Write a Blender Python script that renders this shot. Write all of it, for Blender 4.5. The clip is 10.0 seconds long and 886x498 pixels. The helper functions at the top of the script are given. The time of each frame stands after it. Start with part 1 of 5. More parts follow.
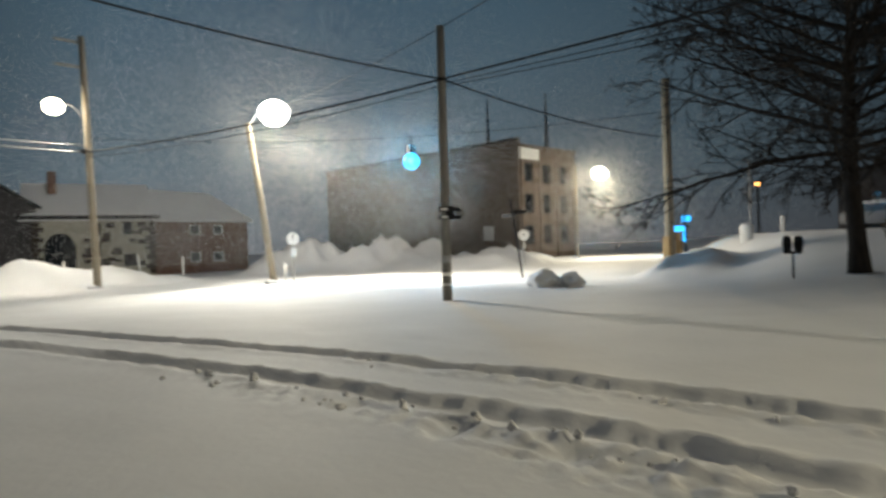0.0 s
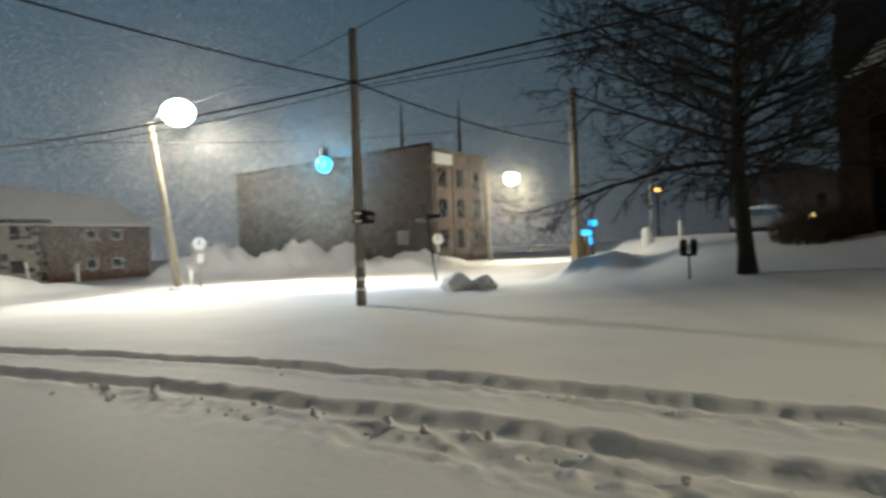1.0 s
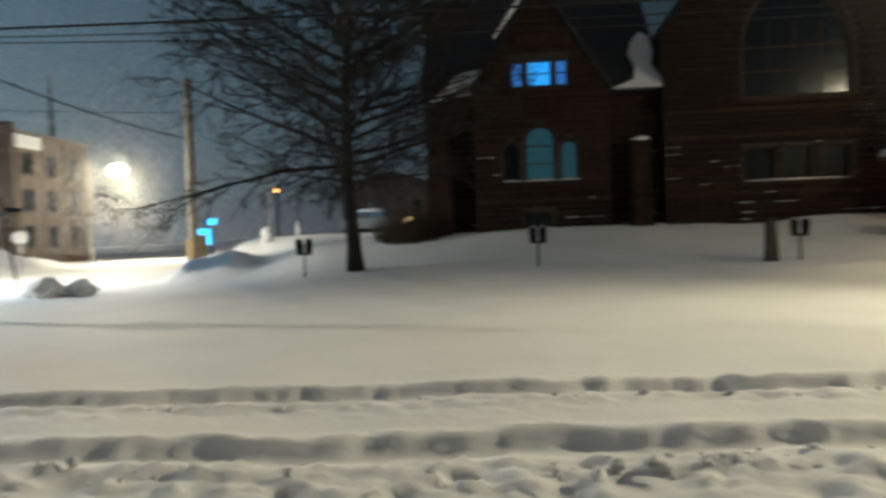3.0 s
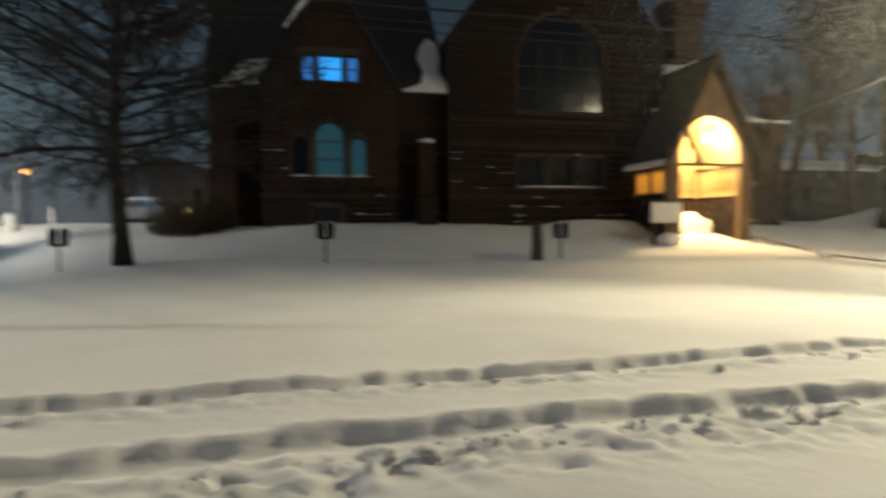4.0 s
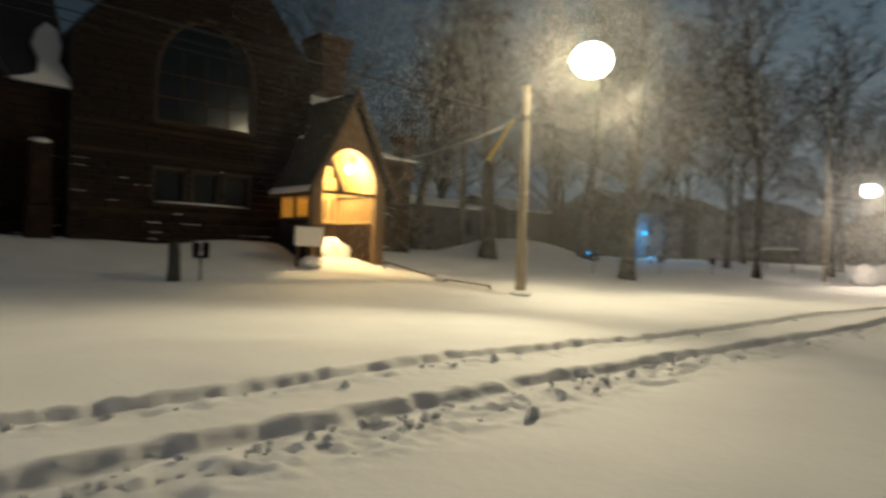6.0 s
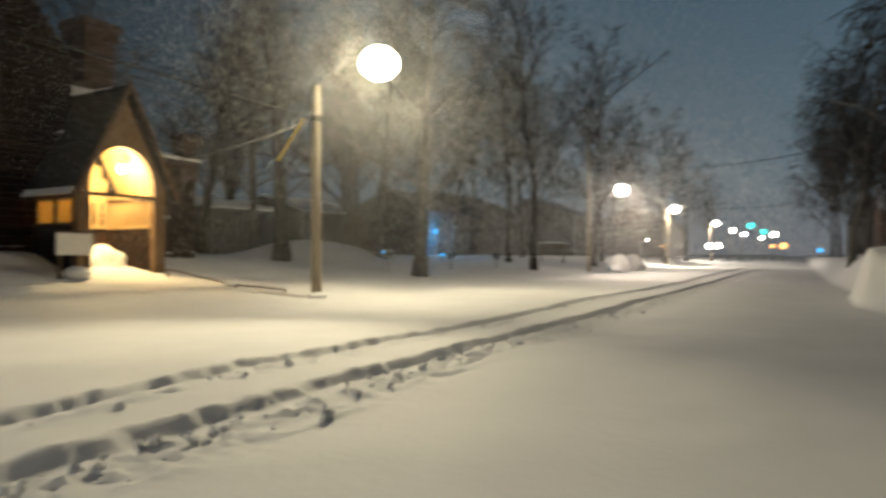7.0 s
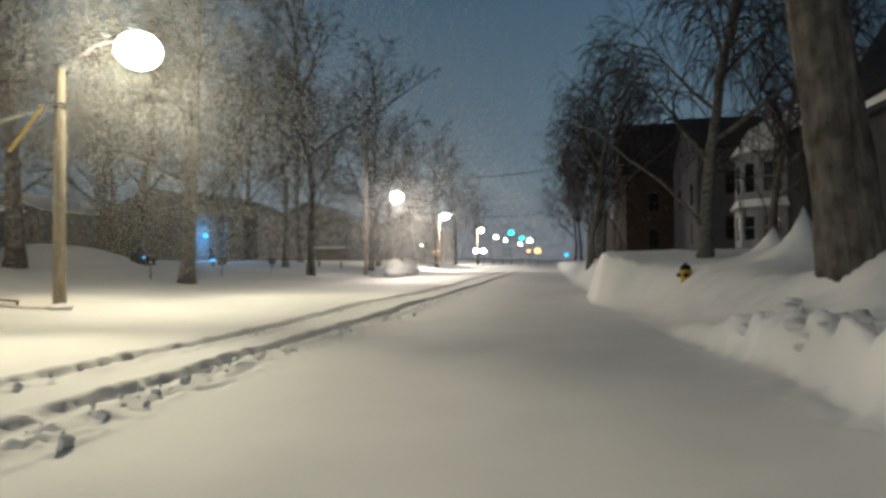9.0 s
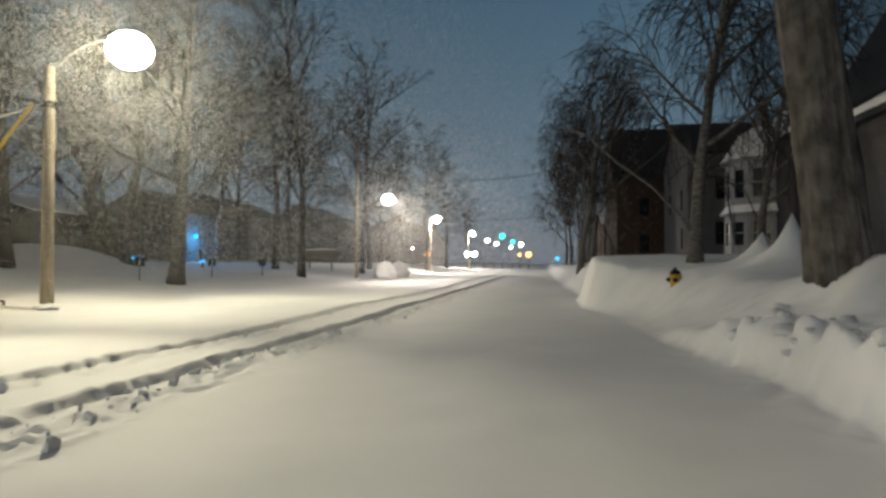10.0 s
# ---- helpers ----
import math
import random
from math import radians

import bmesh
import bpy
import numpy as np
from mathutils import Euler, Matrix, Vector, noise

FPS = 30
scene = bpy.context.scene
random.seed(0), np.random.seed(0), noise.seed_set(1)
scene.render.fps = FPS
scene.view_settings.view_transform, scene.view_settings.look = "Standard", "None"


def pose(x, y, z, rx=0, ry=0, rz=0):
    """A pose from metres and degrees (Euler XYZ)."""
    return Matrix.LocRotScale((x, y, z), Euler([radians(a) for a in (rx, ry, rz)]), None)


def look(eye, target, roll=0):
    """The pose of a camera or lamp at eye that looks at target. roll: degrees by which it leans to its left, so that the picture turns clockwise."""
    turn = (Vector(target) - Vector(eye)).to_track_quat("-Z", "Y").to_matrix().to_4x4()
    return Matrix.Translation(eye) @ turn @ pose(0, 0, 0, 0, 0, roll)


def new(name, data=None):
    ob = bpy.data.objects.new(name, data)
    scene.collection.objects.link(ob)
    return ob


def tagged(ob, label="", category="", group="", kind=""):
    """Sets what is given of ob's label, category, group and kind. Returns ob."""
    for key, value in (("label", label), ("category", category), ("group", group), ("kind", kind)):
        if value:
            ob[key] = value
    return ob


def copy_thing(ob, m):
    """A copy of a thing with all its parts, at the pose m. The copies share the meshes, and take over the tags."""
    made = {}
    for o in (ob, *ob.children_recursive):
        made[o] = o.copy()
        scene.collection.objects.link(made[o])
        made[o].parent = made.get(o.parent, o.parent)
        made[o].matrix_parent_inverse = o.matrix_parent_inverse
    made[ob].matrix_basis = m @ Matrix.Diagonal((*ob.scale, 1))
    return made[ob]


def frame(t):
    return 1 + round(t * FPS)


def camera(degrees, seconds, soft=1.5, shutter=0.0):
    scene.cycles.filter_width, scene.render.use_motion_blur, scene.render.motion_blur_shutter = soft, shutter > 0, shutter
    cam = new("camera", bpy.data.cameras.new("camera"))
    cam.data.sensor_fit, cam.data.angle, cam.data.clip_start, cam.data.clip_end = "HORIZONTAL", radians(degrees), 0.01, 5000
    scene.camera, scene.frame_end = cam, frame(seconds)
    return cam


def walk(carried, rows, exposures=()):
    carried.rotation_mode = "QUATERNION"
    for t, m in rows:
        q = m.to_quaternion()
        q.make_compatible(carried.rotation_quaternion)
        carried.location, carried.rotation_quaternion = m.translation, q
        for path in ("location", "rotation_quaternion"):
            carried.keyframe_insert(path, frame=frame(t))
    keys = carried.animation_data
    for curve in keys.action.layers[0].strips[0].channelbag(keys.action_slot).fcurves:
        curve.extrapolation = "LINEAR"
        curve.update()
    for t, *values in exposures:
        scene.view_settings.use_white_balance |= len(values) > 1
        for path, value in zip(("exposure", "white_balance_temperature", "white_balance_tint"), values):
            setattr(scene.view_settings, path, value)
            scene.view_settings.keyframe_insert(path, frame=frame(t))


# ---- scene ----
cam = camera(68.5, 10.0, soft=2.9, shutter=0.8)
PATH = [
    (0.0, -0.167, -0.169, 1.650, 89.81, 1.86, 135.26),
    (0.5, -0.178, -0.158, 1.650, 89.37, 2.07, 131.66),
    (1.0, -0.188, -0.146, 1.650, 89.92, 2.16, 127.76),
    (1.5, -0.202, -0.125, 1.650, 89.76, 1.52, 121.82),
    (2.0, -0.218, -0.094, 1.650, 88.58, 1.70, 113.34),
    (2.5, -0.232, -0.054, 1.650, 88.45, 1.62, 103.02),
    (2.7, -0.234, -0.041, 1.650, 88.50, 1.78, 99.99),
    (3.8, -0.235, 0.037, 1.650, 88.42, 0.96, 80.98),
    (4.0, -0.232, 0.053, 1.650, 87.98, 0.27, 77.01),
    (4.5, -0.217, 0.098, 1.650, 88.00, -0.15, 65.77),
    (5.0, -0.204, 0.122, 1.650, 88.79, -0.56, 59.25),
    (5.2, -0.199, 0.131, 1.650, 89.43, -0.79, 56.66),
    (6.3, -0.158, 0.178, 1.650, 90.20, -1.24, 41.66),
    (6.5, -0.145, 0.188, 1.650, 90.07, -0.40, 37.64),
    (7.0, -0.115, 0.208, 1.650, 90.65, 0.20, 28.92),
    (7.5, -0.092, 0.219, 1.650, 91.09, 0.07, 22.82),
    (8.0, -0.068, 0.228, 1.650, 91.32, 0.41, 16.69),
    (8.5, -0.053, 0.232, 1.650, 91.17, 0.42, 12.81),
    (9.0, -0.040, 0.234, 1.650, 90.97, 0.45, 9.59),
    (9.5, -0.034, 0.235, 1.650, 91.14, 0.28, 8.15),
    (10.0, -0.036, 0.235, 1.650, 91.23, -0.00, 8.80),
]
walk(cam, [(t, pose(*p)) for t, *p in PATH], [(0.0, -0.25, 6350, 10), (1.5, -0.20, 6400, 9), (2.7, 0.24, 6350, 8), (4.0, 0.34, 6550, 10), (5.2, 0.06, 6750, 10), (6.5, -0.14, 6650, 11), (7.5, -0.10, 6450, 11), (8.5, 0.0, 6200, 11), (10.0, 0.06, 6080, 10)])

# ---- world and large lights ----
world = bpy.data.worlds.new("night_sky")
scene.world = world
world.use_nodes = True
wn, wl = world.node_tree.nodes, world.node_tree.links
wn.clear()
w_tc = wn.new("ShaderNodeTexCoord")
w_sep = wn.new("ShaderNodeSeparateXYZ")
w_ramp = wn.new("ShaderNodeValToRGB")
w_bg = wn.new("ShaderNodeBackground")
w_out = wn.new("ShaderNodeOutputWorld")
wl.new(w_tc.outputs["Generated"], w_sep.inputs[0])
wl.new(w_sep.outputs["Z"], w_ramp.inputs[0])
# town glow: brightest along the two streets, dark over the church and behind the houses
w_dot = wn.new("ShaderNodeVectorMath")
w_dot.operation = "DOT_PRODUCT"
w_dot.inputs[1].default_value = (1.0, -0.25, 0.0)
w_map = wn.new("ShaderNodeMapRange")
w_map.inputs["From Min"].default_value, w_map.inputs["From Max"].default_value = -1.0, 1.0
w_side = wn.new("ShaderNodeValToRGB")
SIDES = [(0.015, 0.15), (0.07, 0.31), (0.20, 0.57), (0.46, 0.68), (0.60, 0.23), (0.85, 0.22)]
while len(w_side.color_ramp.elements) < len(SIDES):
    w_side.color_ramp.elements.new(0.5)
for el, (p, c) in zip(w_side.color_ramp.elements, SIDES):
    el.position, el.color = p, (c, c, c, 1)
w_gain = wn.new("ShaderNodeMath")
w_gain.operation = "MULTIPLY"
w_gain.inputs[1].default_value = 2.0
wl.new(w_tc.outputs["Generated"], w_dot.inputs[0])
wl.new(w_dot.outputs["Value"], w_map.inputs[0])
wl.new(w_map.outputs[0], w_side.inputs[0])
wl.new(w_side.outputs[0], w_gain.inputs[0])
wl.new(w_gain.outputs[0], w_bg.inputs[1])
wl.new(w_ramp.outputs[0], w_bg.inputs[0])
wl.new(w_bg.outputs[0], w_out.inputs[0])
ramp = w_ramp.color_ramp
# storm cloud lit from below: dim and blue near the horizon, brighter overhead
SKY = [(0.0, (0.120, 0.132, 0.145)), (0.12, (0.090, 0.128, 0.152)), (0.38, (0.046, 0.083, 0.114)), (0.62, (0.070, 0.074, 0.080)), (1.0, (0.105, 0.102, 0.098))]
while len(ramp.elements) < len(SKY):
    ramp.elements.new(0.5)
for el, (p, c) in zip(ramp.elements, SKY):
    el.position, el.color = p, (*c, 1)
scene.view_settings.exposure = 0.0


def lamp_beam(x, y, z, target, watts, color, cone=95, size=0.25):
    """One lobe of a road lamp's refractor, thrown along the road."""
    d = bpy.data.lights.new("lamp_beam", "SPOT")
    d.energy, d.color, d.shadow_soft_size, d.spot_size, d.spot_blend = watts, color, size, radians(cone), 1.0
    ob = new("lamp_beam", d)
    ob.matrix_world = look((x, y, z), target)
    return ob


def lamp_light(x, y, z, watts, color, size=0.25):
    d = bpy.data.lights.new("lamp_glow", "POINT")
    d.energy, d.color, d.shadow_soft_size = watts, color, size
    ob = new("lamp_glow", d)
    ob.location = (x, y, z)
    return ob


# ---- materials ----
def material(name, color, rough=0.8, metal=0.0, scale=6.0, vary=0.25, bump=0.15, bump_scale=30.0, color2=None, stretch=(1, 1, 1), per_object=0.0, glow=None, strength=0.0, transmission=0.0, spec=0.3):
    m = bpy.data.materials.new(name)
    m.use_nodes = True
    n, l = m.node_tree.nodes, m.node_tree.links
    b = n["Principled BSDF"]
    b.inputs["Roughness"].default_value, b.inputs["Metallic"].default_value = rough, metal
    b.inputs["Specular IOR Level"].default_value = spec
    if transmission:
        b.inputs["Transmission Weight"].default_value = transmission
    tc = n.new("ShaderNodeTexCoord")
    mp = n.new("ShaderNodeMapping")
    mp.inputs["Scale"].default_value = stretch
    l.new(tc.outputs["Object"], mp.inputs[0])
    big = n.new("ShaderNodeTexNoise")
    big.inputs["Scale"].default_value, big.inputs["Detail"].default_value = scale, 6
    fine = n.new("ShaderNodeTexNoise")
    fine.inputs["Scale"].default_value, fine.inputs["Detail"].default_value = bump_scale, 5
    l.new(mp.outputs[0], big.inputs[0])
    l.new(mp.outputs[0], fine.inputs[0])
    c2 = color2 or tuple(c * (1 - vary) for c in color)
    r = n.new("ShaderNodeValToRGB")
    r.color_ramp.elements[0].position, r.color_ramp.elements[1].position = 0.32, 0.68
    r.color_ramp.elements[0].color, r.color_ramp.elements[1].color = (*c2, 1), (*color, 1)
    l.new(big.outputs[0], r.inputs[0])
    out = r.outputs[0]
    if per_object:
        oi = n.new("ShaderNodeObjectInfo")
        hsv = n.new("ShaderNodeHueSaturation")
        mr = n.new("ShaderNodeMapRange")
        mr.inputs["To Min"].default_value, mr.inputs["To Max"].default_value = 1 - per_object, 1 + per_object
        l.new(oi.outputs["Random"], mr.inputs[0])
        l.new(mr.outputs[0], hsv.inputs["Value"])
        l.new(out, hsv.inputs["Color"])
        out = hsv.outputs[0]
    l.new(out, b.inputs["Base Color"])
    if bump:
        bp = n.new("ShaderNodeBump")
        bp.inputs["Strength"].default_value, bp.inputs["Distance"].default_value = bump, 0.03
        l.new(fine.outputs[0], bp.inputs["Height"])
        l.new(bp.outputs[0], b.inputs["Normal"])
    if glow:
        b.inputs["Emission Color"].default_value, b.inputs["Emission Strength"].default_value = (*glow, 1), strength
    return m


SNOW = material("snow", (0.84, 0.84, 0.85), 0.75, scale=0.6, vary=0.06, bump=0.25, bump_scale=7.0, spec=0.2)
SNOW_HARD = material("packed_snow", (0.78, 0.78, 0.79), 0.7, scale=3.0, vary=0.12, bump=0.5, bump_scale=12.0, spec=0.2)
POLE_WOOD = material("weathered_pole_wood", (0.37, 0.315, 0.235), 0.85, scale=5, vary=0.45, bump=0.4, bump_scale=25, stretch=(4, 4, 0.35))
POLE_GREY = material("grey_pole_wood", (0.24, 0.23, 0.21), 0.85, scale=5, vary=0.45, bump=0.4, bump_scale=25, stretch=(4, 4, 0.35))
BARK = material("dark_bark", (0.034, 0.028, 0.024), 0.9, scale=4, vary=0.5, bump=0.6, bump_scale=18, stretch=(3, 3, 0.6))
BARK_GREY = material("grey_bark", (0.125, 0.115, 0.105), 0.9, scale=2.6, vary=0.8, bump=1.0, bump_scale=12, stretch=(2.4, 2.4, 0.9))
BIRCH = material("pale_birch_bark", (0.20, 0.185, 0.165), 0.8, scale=5, vary=0.75, bump=0.4, bump_scale=14, stretch=(1, 1, 3))
OLD_BARK = material("mottled_old_bark", (0.165, 0.15, 0.132), 0.9, scale=2.0, bump=1.0, bump_scale=9, color2=(0.05, 0.043, 0.037), stretch=(1.8, 1.8, 1.1))
TWIG = material("thin_twigs", (0.05, 0.04, 0.035), 0.9, bump=0)
# church stone, trim and mortar: lack of lamplight put into near-black base colours
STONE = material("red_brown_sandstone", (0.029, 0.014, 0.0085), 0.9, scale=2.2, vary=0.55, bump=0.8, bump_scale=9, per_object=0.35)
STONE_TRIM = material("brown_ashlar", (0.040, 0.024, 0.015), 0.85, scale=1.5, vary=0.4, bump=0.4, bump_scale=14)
MORTAR = material("dark_mortar", (0.07, 0.058, 0.048), 0.95, scale=6, vary=0.3, bump=0.3)
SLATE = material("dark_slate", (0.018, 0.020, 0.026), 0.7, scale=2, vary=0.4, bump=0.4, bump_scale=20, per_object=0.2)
TIMBER = material("varnished_timber", (0.40, 0.27, 0.125), 0.55, scale=6, vary=0.4, bump=0.25, bump_scale=20, stretch=(3, 3, 0.4))
TIMBER_MID = material("brown_timber", (0.15, 0.088, 0.04), 0.65, scale=6, vary=0.4, bump=0.25, bump_scale=20, stretch=(3, 3, 0.4))
TIMBER_DARK = material("dark_timber", (0.075, 0.045, 0.025), 0.7, scale=6, vary=0.4, bump=0.25, bump_scale=20, stretch=(3, 3, 0.4))
BLACK = material("black_metal", (0.015, 0.015, 0.016), 0.45, 0.6, vary=0.3, bump=0.05)
STEEL = material("galvanised_steel", (0.34, 0.35, 0.36), 0.5, 0.7, scale=9, vary=0.25, bump=0.05)
CABLE = material("black_cable", (0.012, 0.012, 0.013), 0.6, bump=0)
# pale copy of the black cable, lamplight put into its colour
CABLE_LIT = material("lamplit_cable", (0.30, 0.30, 0.30), 0.4, 0.6, bump=0)
GLASS_DARK = material("dark_window_glass", (0.010, 0.013, 0.017), 0.15, vary=0.2, bump=0, spec=0.35)
GLASS_BLUE = material("teal_lit_glass", (0.03, 0.06, 0.075), 0.1, vary=0.4, bump=0, glow=(0.04, 0.16, 0.21), strength=0.2)
PANE_BLUE = material("blue_lit_pane", (0.05, 0.15, 0.3), 0.2, scale=3, vary=0.5, bump=0, glow=(0.03, 0.36, 0.95), strength=0.85)
PANE_BLUE_DIM = material("dim_blue_pane", (0.05, 0.1, 0.2), 0.2, scale=3, vary=0.5, bump=0, glow=(0.04, 0.20, 0.60), strength=0.55)
WHITE = material("white_paint", (0.72, 0.72, 0.70), 0.6, scale=4, vary=0.12, bump=0.08)
# brick in a darker tone, for the chimneys and the avenue houses
DARK_BRICK = material("dark_brick", (0.075, 0.045, 0.032), 0.9, scale=3, vary=0.4, bump=0.4, bump_scale=24)
BRICK = material("red_brown_brick", (0.21, 0.12, 0.085), 0.9, scale=3, vary=0.4, bump=0.4, bump_scale=24)
BRICK_TAN = material("tan_brick", (0.15, 0.108, 0.08), 0.9, scale=1.2, vary=0.25, bump=0.4, bump_scale=24)
CLAP = material("grey_clapboard", (0.12, 0.115, 0.12), 0.7, scale=3, vary=0.15, bump=0.1)
BAY_PAINT = material("dull_white_paint", (0.25, 0.25, 0.27), 0.6, scale=4, vary=0.15, bump=0.1)
CREAM = material("cream_render", (0.46, 0.43, 0.35), 0.8, scale=2, vary=0.2, bump=0.2)
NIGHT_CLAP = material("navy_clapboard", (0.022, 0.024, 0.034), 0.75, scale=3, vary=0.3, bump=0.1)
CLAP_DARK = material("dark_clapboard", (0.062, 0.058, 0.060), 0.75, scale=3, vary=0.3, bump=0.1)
YELLOW = material("yellow_plastic", (0.55, 0.36, 0.03), 0.5, vary=0.2, bump=0.05)
def translucent_material(name, color, share):
    """Thin matter that scatters light to both sides."""
    m = bpy.data.materials.new(name)
    m.use_nodes = True
    n, l = m.node_tree.nodes, m.node_tree.links
    n.remove(n["Principled BSDF"])
    a, b, mix = n.new("ShaderNodeBsdfDiffuse"), n.new("ShaderNodeBsdfTranslucent"), n.new("ShaderNodeMixShader")
    a.inputs[0].default_value = b.inputs[0].default_value = (*color, 1)
    mix.inputs[0].default_value = share
    l.new(a.outputs[0], mix.inputs[1])
    l.new(b.outputs[0], mix.inputs[2])
    l.new(mix.outputs[0], n["Material Output"].inputs[0])
    return m


FLAKE = translucent_material("snow_flakes", (0.88, 0.88, 0.88), 0.5)
AMBER_PANE = translucent_material("amber_frosted_glass", (0.46, 0.34, 0.14), 0.6)
HEDGE = material("bare_hedge_twigs", (0.05, 0.035, 0.02), 0.9, bump=0)


def glow_material(name, color, strength):
    return material(name, tuple(0.04 + 0.10 * c for c in color), 0.3, bump=0, glow=color, strength=strength)


GLOW_WARM = glow_material("warm_lamp_glass", (1.0, 0.90, 0.62), 30)
GLOW_WHITE = glow_material("white_lamp_glass", (1.0, 0.95, 0.82), 30)
GLOW_PINK = glow_material("pinkish_lamp_glass", (1.0, 0.90, 0.78), 25)
GLOW_AMBER = glow_material("amber_lamp_glass", (1.0, 0.42, 0.10), 6)
GLOW_CYAN = glow_material("cyan_signal_glass", (0.03, 0.50, 1.0), 3.6)
GLOW_TEAL = glow_material("teal_signal_glass", (0.02, 0.75, 0.65), 6)
GLOW_BLUE = glow_material("blue_sign_glass", (0.02, 0.42, 1.0), 2.6)
GLOW_GOLD = glow_material("golden_lamp_glass", (1.0, 0.72, 0.25), 14)


# ---- mesh helpers ----
ORIGIN = {}


class Shape:
    """Collects vertices and faces in world metres, then becomes one mesh object."""

    def __init__(self):
        self.v, self.f = [], []

    def add(self, verts, faces):
        k = len(self.v)
        self.v.extend(tuple(p) for p in verts)
        self.f.extend(tuple(i + k for i in q) for q in faces)
        return self

    def box(self, x0, x1, y0, y1, z0, z1, bevel=0.0):
        if bevel:
            bm = bmesh.new()
            bmesh.ops.create_cube(bm, size=1)
            bmesh.ops.scale(bm, vec=(x1 - x0, y1 - y0, z1 - z0), verts=bm.verts)
            bmesh.ops.bevel(bm, geom=bm.edges[:], offset=bevel, segments=1, affect="EDGES")
            bmesh.ops.translate(bm, vec=((x0 + x1) / 2, (y0 + y1) / 2, (z0 + z1) / 2), verts=bm.verts)
            return self.take(bm)
        c = [(x, y, z) for z in (z0, z1) for y in (y0, y1) for x in (x0, x1)]
        return self.add(c, [(0, 2, 3, 1), (4, 5, 7, 6), (0, 1, 5, 4), (2, 6, 7, 3), (0, 4, 6, 2), (1, 3, 7, 5)])

    def take(self, bm, m=None):
        bm.verts.ensure_lookup_table()
        bm.verts.index_update()
        vs = [(m @ v.co) if m else v.co.copy() for v in bm.verts]
        fs = [[v.index for v in f.verts] for f in bm.faces]
        bm.free()
        return self.add(vs, fs)

    def tube(self, pts, radii, n=8, cap=True):
        pts = [Vector(p) for p in pts]
        if not hasattr(radii, "__len__"):
            radii = [radii] * len(pts)
        rings, side = [], None
        for i, p in enumerate(pts):
            d = (pts[min(i + 1, len(pts) - 1)] - pts[max(i - 1, 0)]).normalized()
            if side is None:
                side = d.orthogonal().normalized()
            side = (side - d * side.dot(d)).normalized()
            up = d.cross(side)
            rings.append([p + (side * math.cos(a) + up * math.sin(a)) * radii[i] for a in (2 * math.pi * j / n for j in range(n))])
        verts = [q for r in rings for q in r]
        faces = [(i * n + j, i * n + (j + 1) % n, (i + 1) * n + (j + 1) % n, (i + 1) * n + j) for i in range(len(pts) - 1) for j in range(n)]
        if cap:
            faces += [tuple(range(n))[::-1], tuple((len(pts) - 1) * n + j for j in range(n))]
        return self.add(verts, faces)

    def lathe(self, x, y, profile, n=14):
        """profile: (radius, z) from bottom to top."""
        return self.tube([(x, y, z) for r, z in profile], [max(r, 0.001) for r, z in profile], n)

    def blob(self, x, y, z, rx, ry, rz, seed=0, rough=0.25, sub=2):
        bm = bmesh.new()
        bmesh.ops.create_icosphere(bm, subdivisions=sub, radius=1)
        for v in bm.verts:
            k = 1 + rough * noise.noise(v.co * 1.7 + Vector((seed * 3.1, seed, 0)))
            v.co = Vector((v.co.x * rx * k, v.co.y * ry * k, v.co.z * rz * k))
        bmesh.ops.translate(bm, vec=(x, y, z), verts=bm.verts)
        return self.take(bm)

    def wall(self, outer, holes, thick, m):
        """A flat wall of the outline (u, v) with holes, its front at w = 0 and its back at w = -thick; m: (u, v, w) to the world."""
        bm = bmesh.new()
        for loop in (outer, *holes):
            vs = [bm.verts.new((u, v, 0)) for u, v in loop]
            for i in range(len(vs)):
                bm.edges.new((vs[i], vs[(i + 1) % len(vs)]))
        bmesh.ops.triangle_fill(bm, use_beauty=True, use_dissolve=False, edges=bm.edges[:])
        bmesh.ops.recalc_face_normals(bm, faces=bm.faces)
        ext = bmesh.ops.extrude_face_region(bm, geom=bm.faces[:])
        bmesh.ops.translate(bm, vec=(0, 0, -thick), verts=[g for g in ext["geom"] if isinstance(g, bmesh.types.BMVert)])
        bmesh.ops.recalc_face_normals(bm, faces=bm.faces)
        return self.take(bm, m)

    def ob(self, name, mat, parent=None, label="", smooth=False):
        base = ORIGIN.get(parent, Vector((0, 0, 0)))
        me = bpy.data.meshes.new(name)
        me.from_pydata([Vector(p) - base for p in self.v], [], self.f)
        me.materials.append(mat)
        if smooth:
            me.polygons.foreach_set("use_smooth", [True] * len(me.polygons))
        me.update()
        o = new(name, me)
        if parent:
            o.parent = parent
            ORIGIN[o] = base
        if label:
            o["label"] = label
        return o


def thing(name, x, y, z, label, category, group="", kind=""):
    e = tagged(new(name), label, category, group, kind)
    e.location = (x, y, z)
    ORIGIN[e] = Vector((x, y, z))
    return e


def arch(y0, y1, z0, spring, n=12, point=1.0):
    """An opening with a round head, or a pointed one with point above 1."""
    r, c = (y1 - y0) / 2, (y0 + y1) / 2
    return [(y0, z0), (y1, z0)] + [(c + r * math.cos(a), spring + point * r * math.sin(a)) for a in (math.pi * i / n for i in range(n + 1))]


def rect(y0, y1, z0, z1):
    return [(y0, z0), (y1, z0), (y1, z1), (y0, z1)]


def facing_x(x):
    """Plane x = const seen from +x: u is y, v is z, w is x."""
    return Matrix(((0, 0, 1, x), (1, 0, 0, 0), (0, 1, 0, 0), (0, 0, 0, 1)))


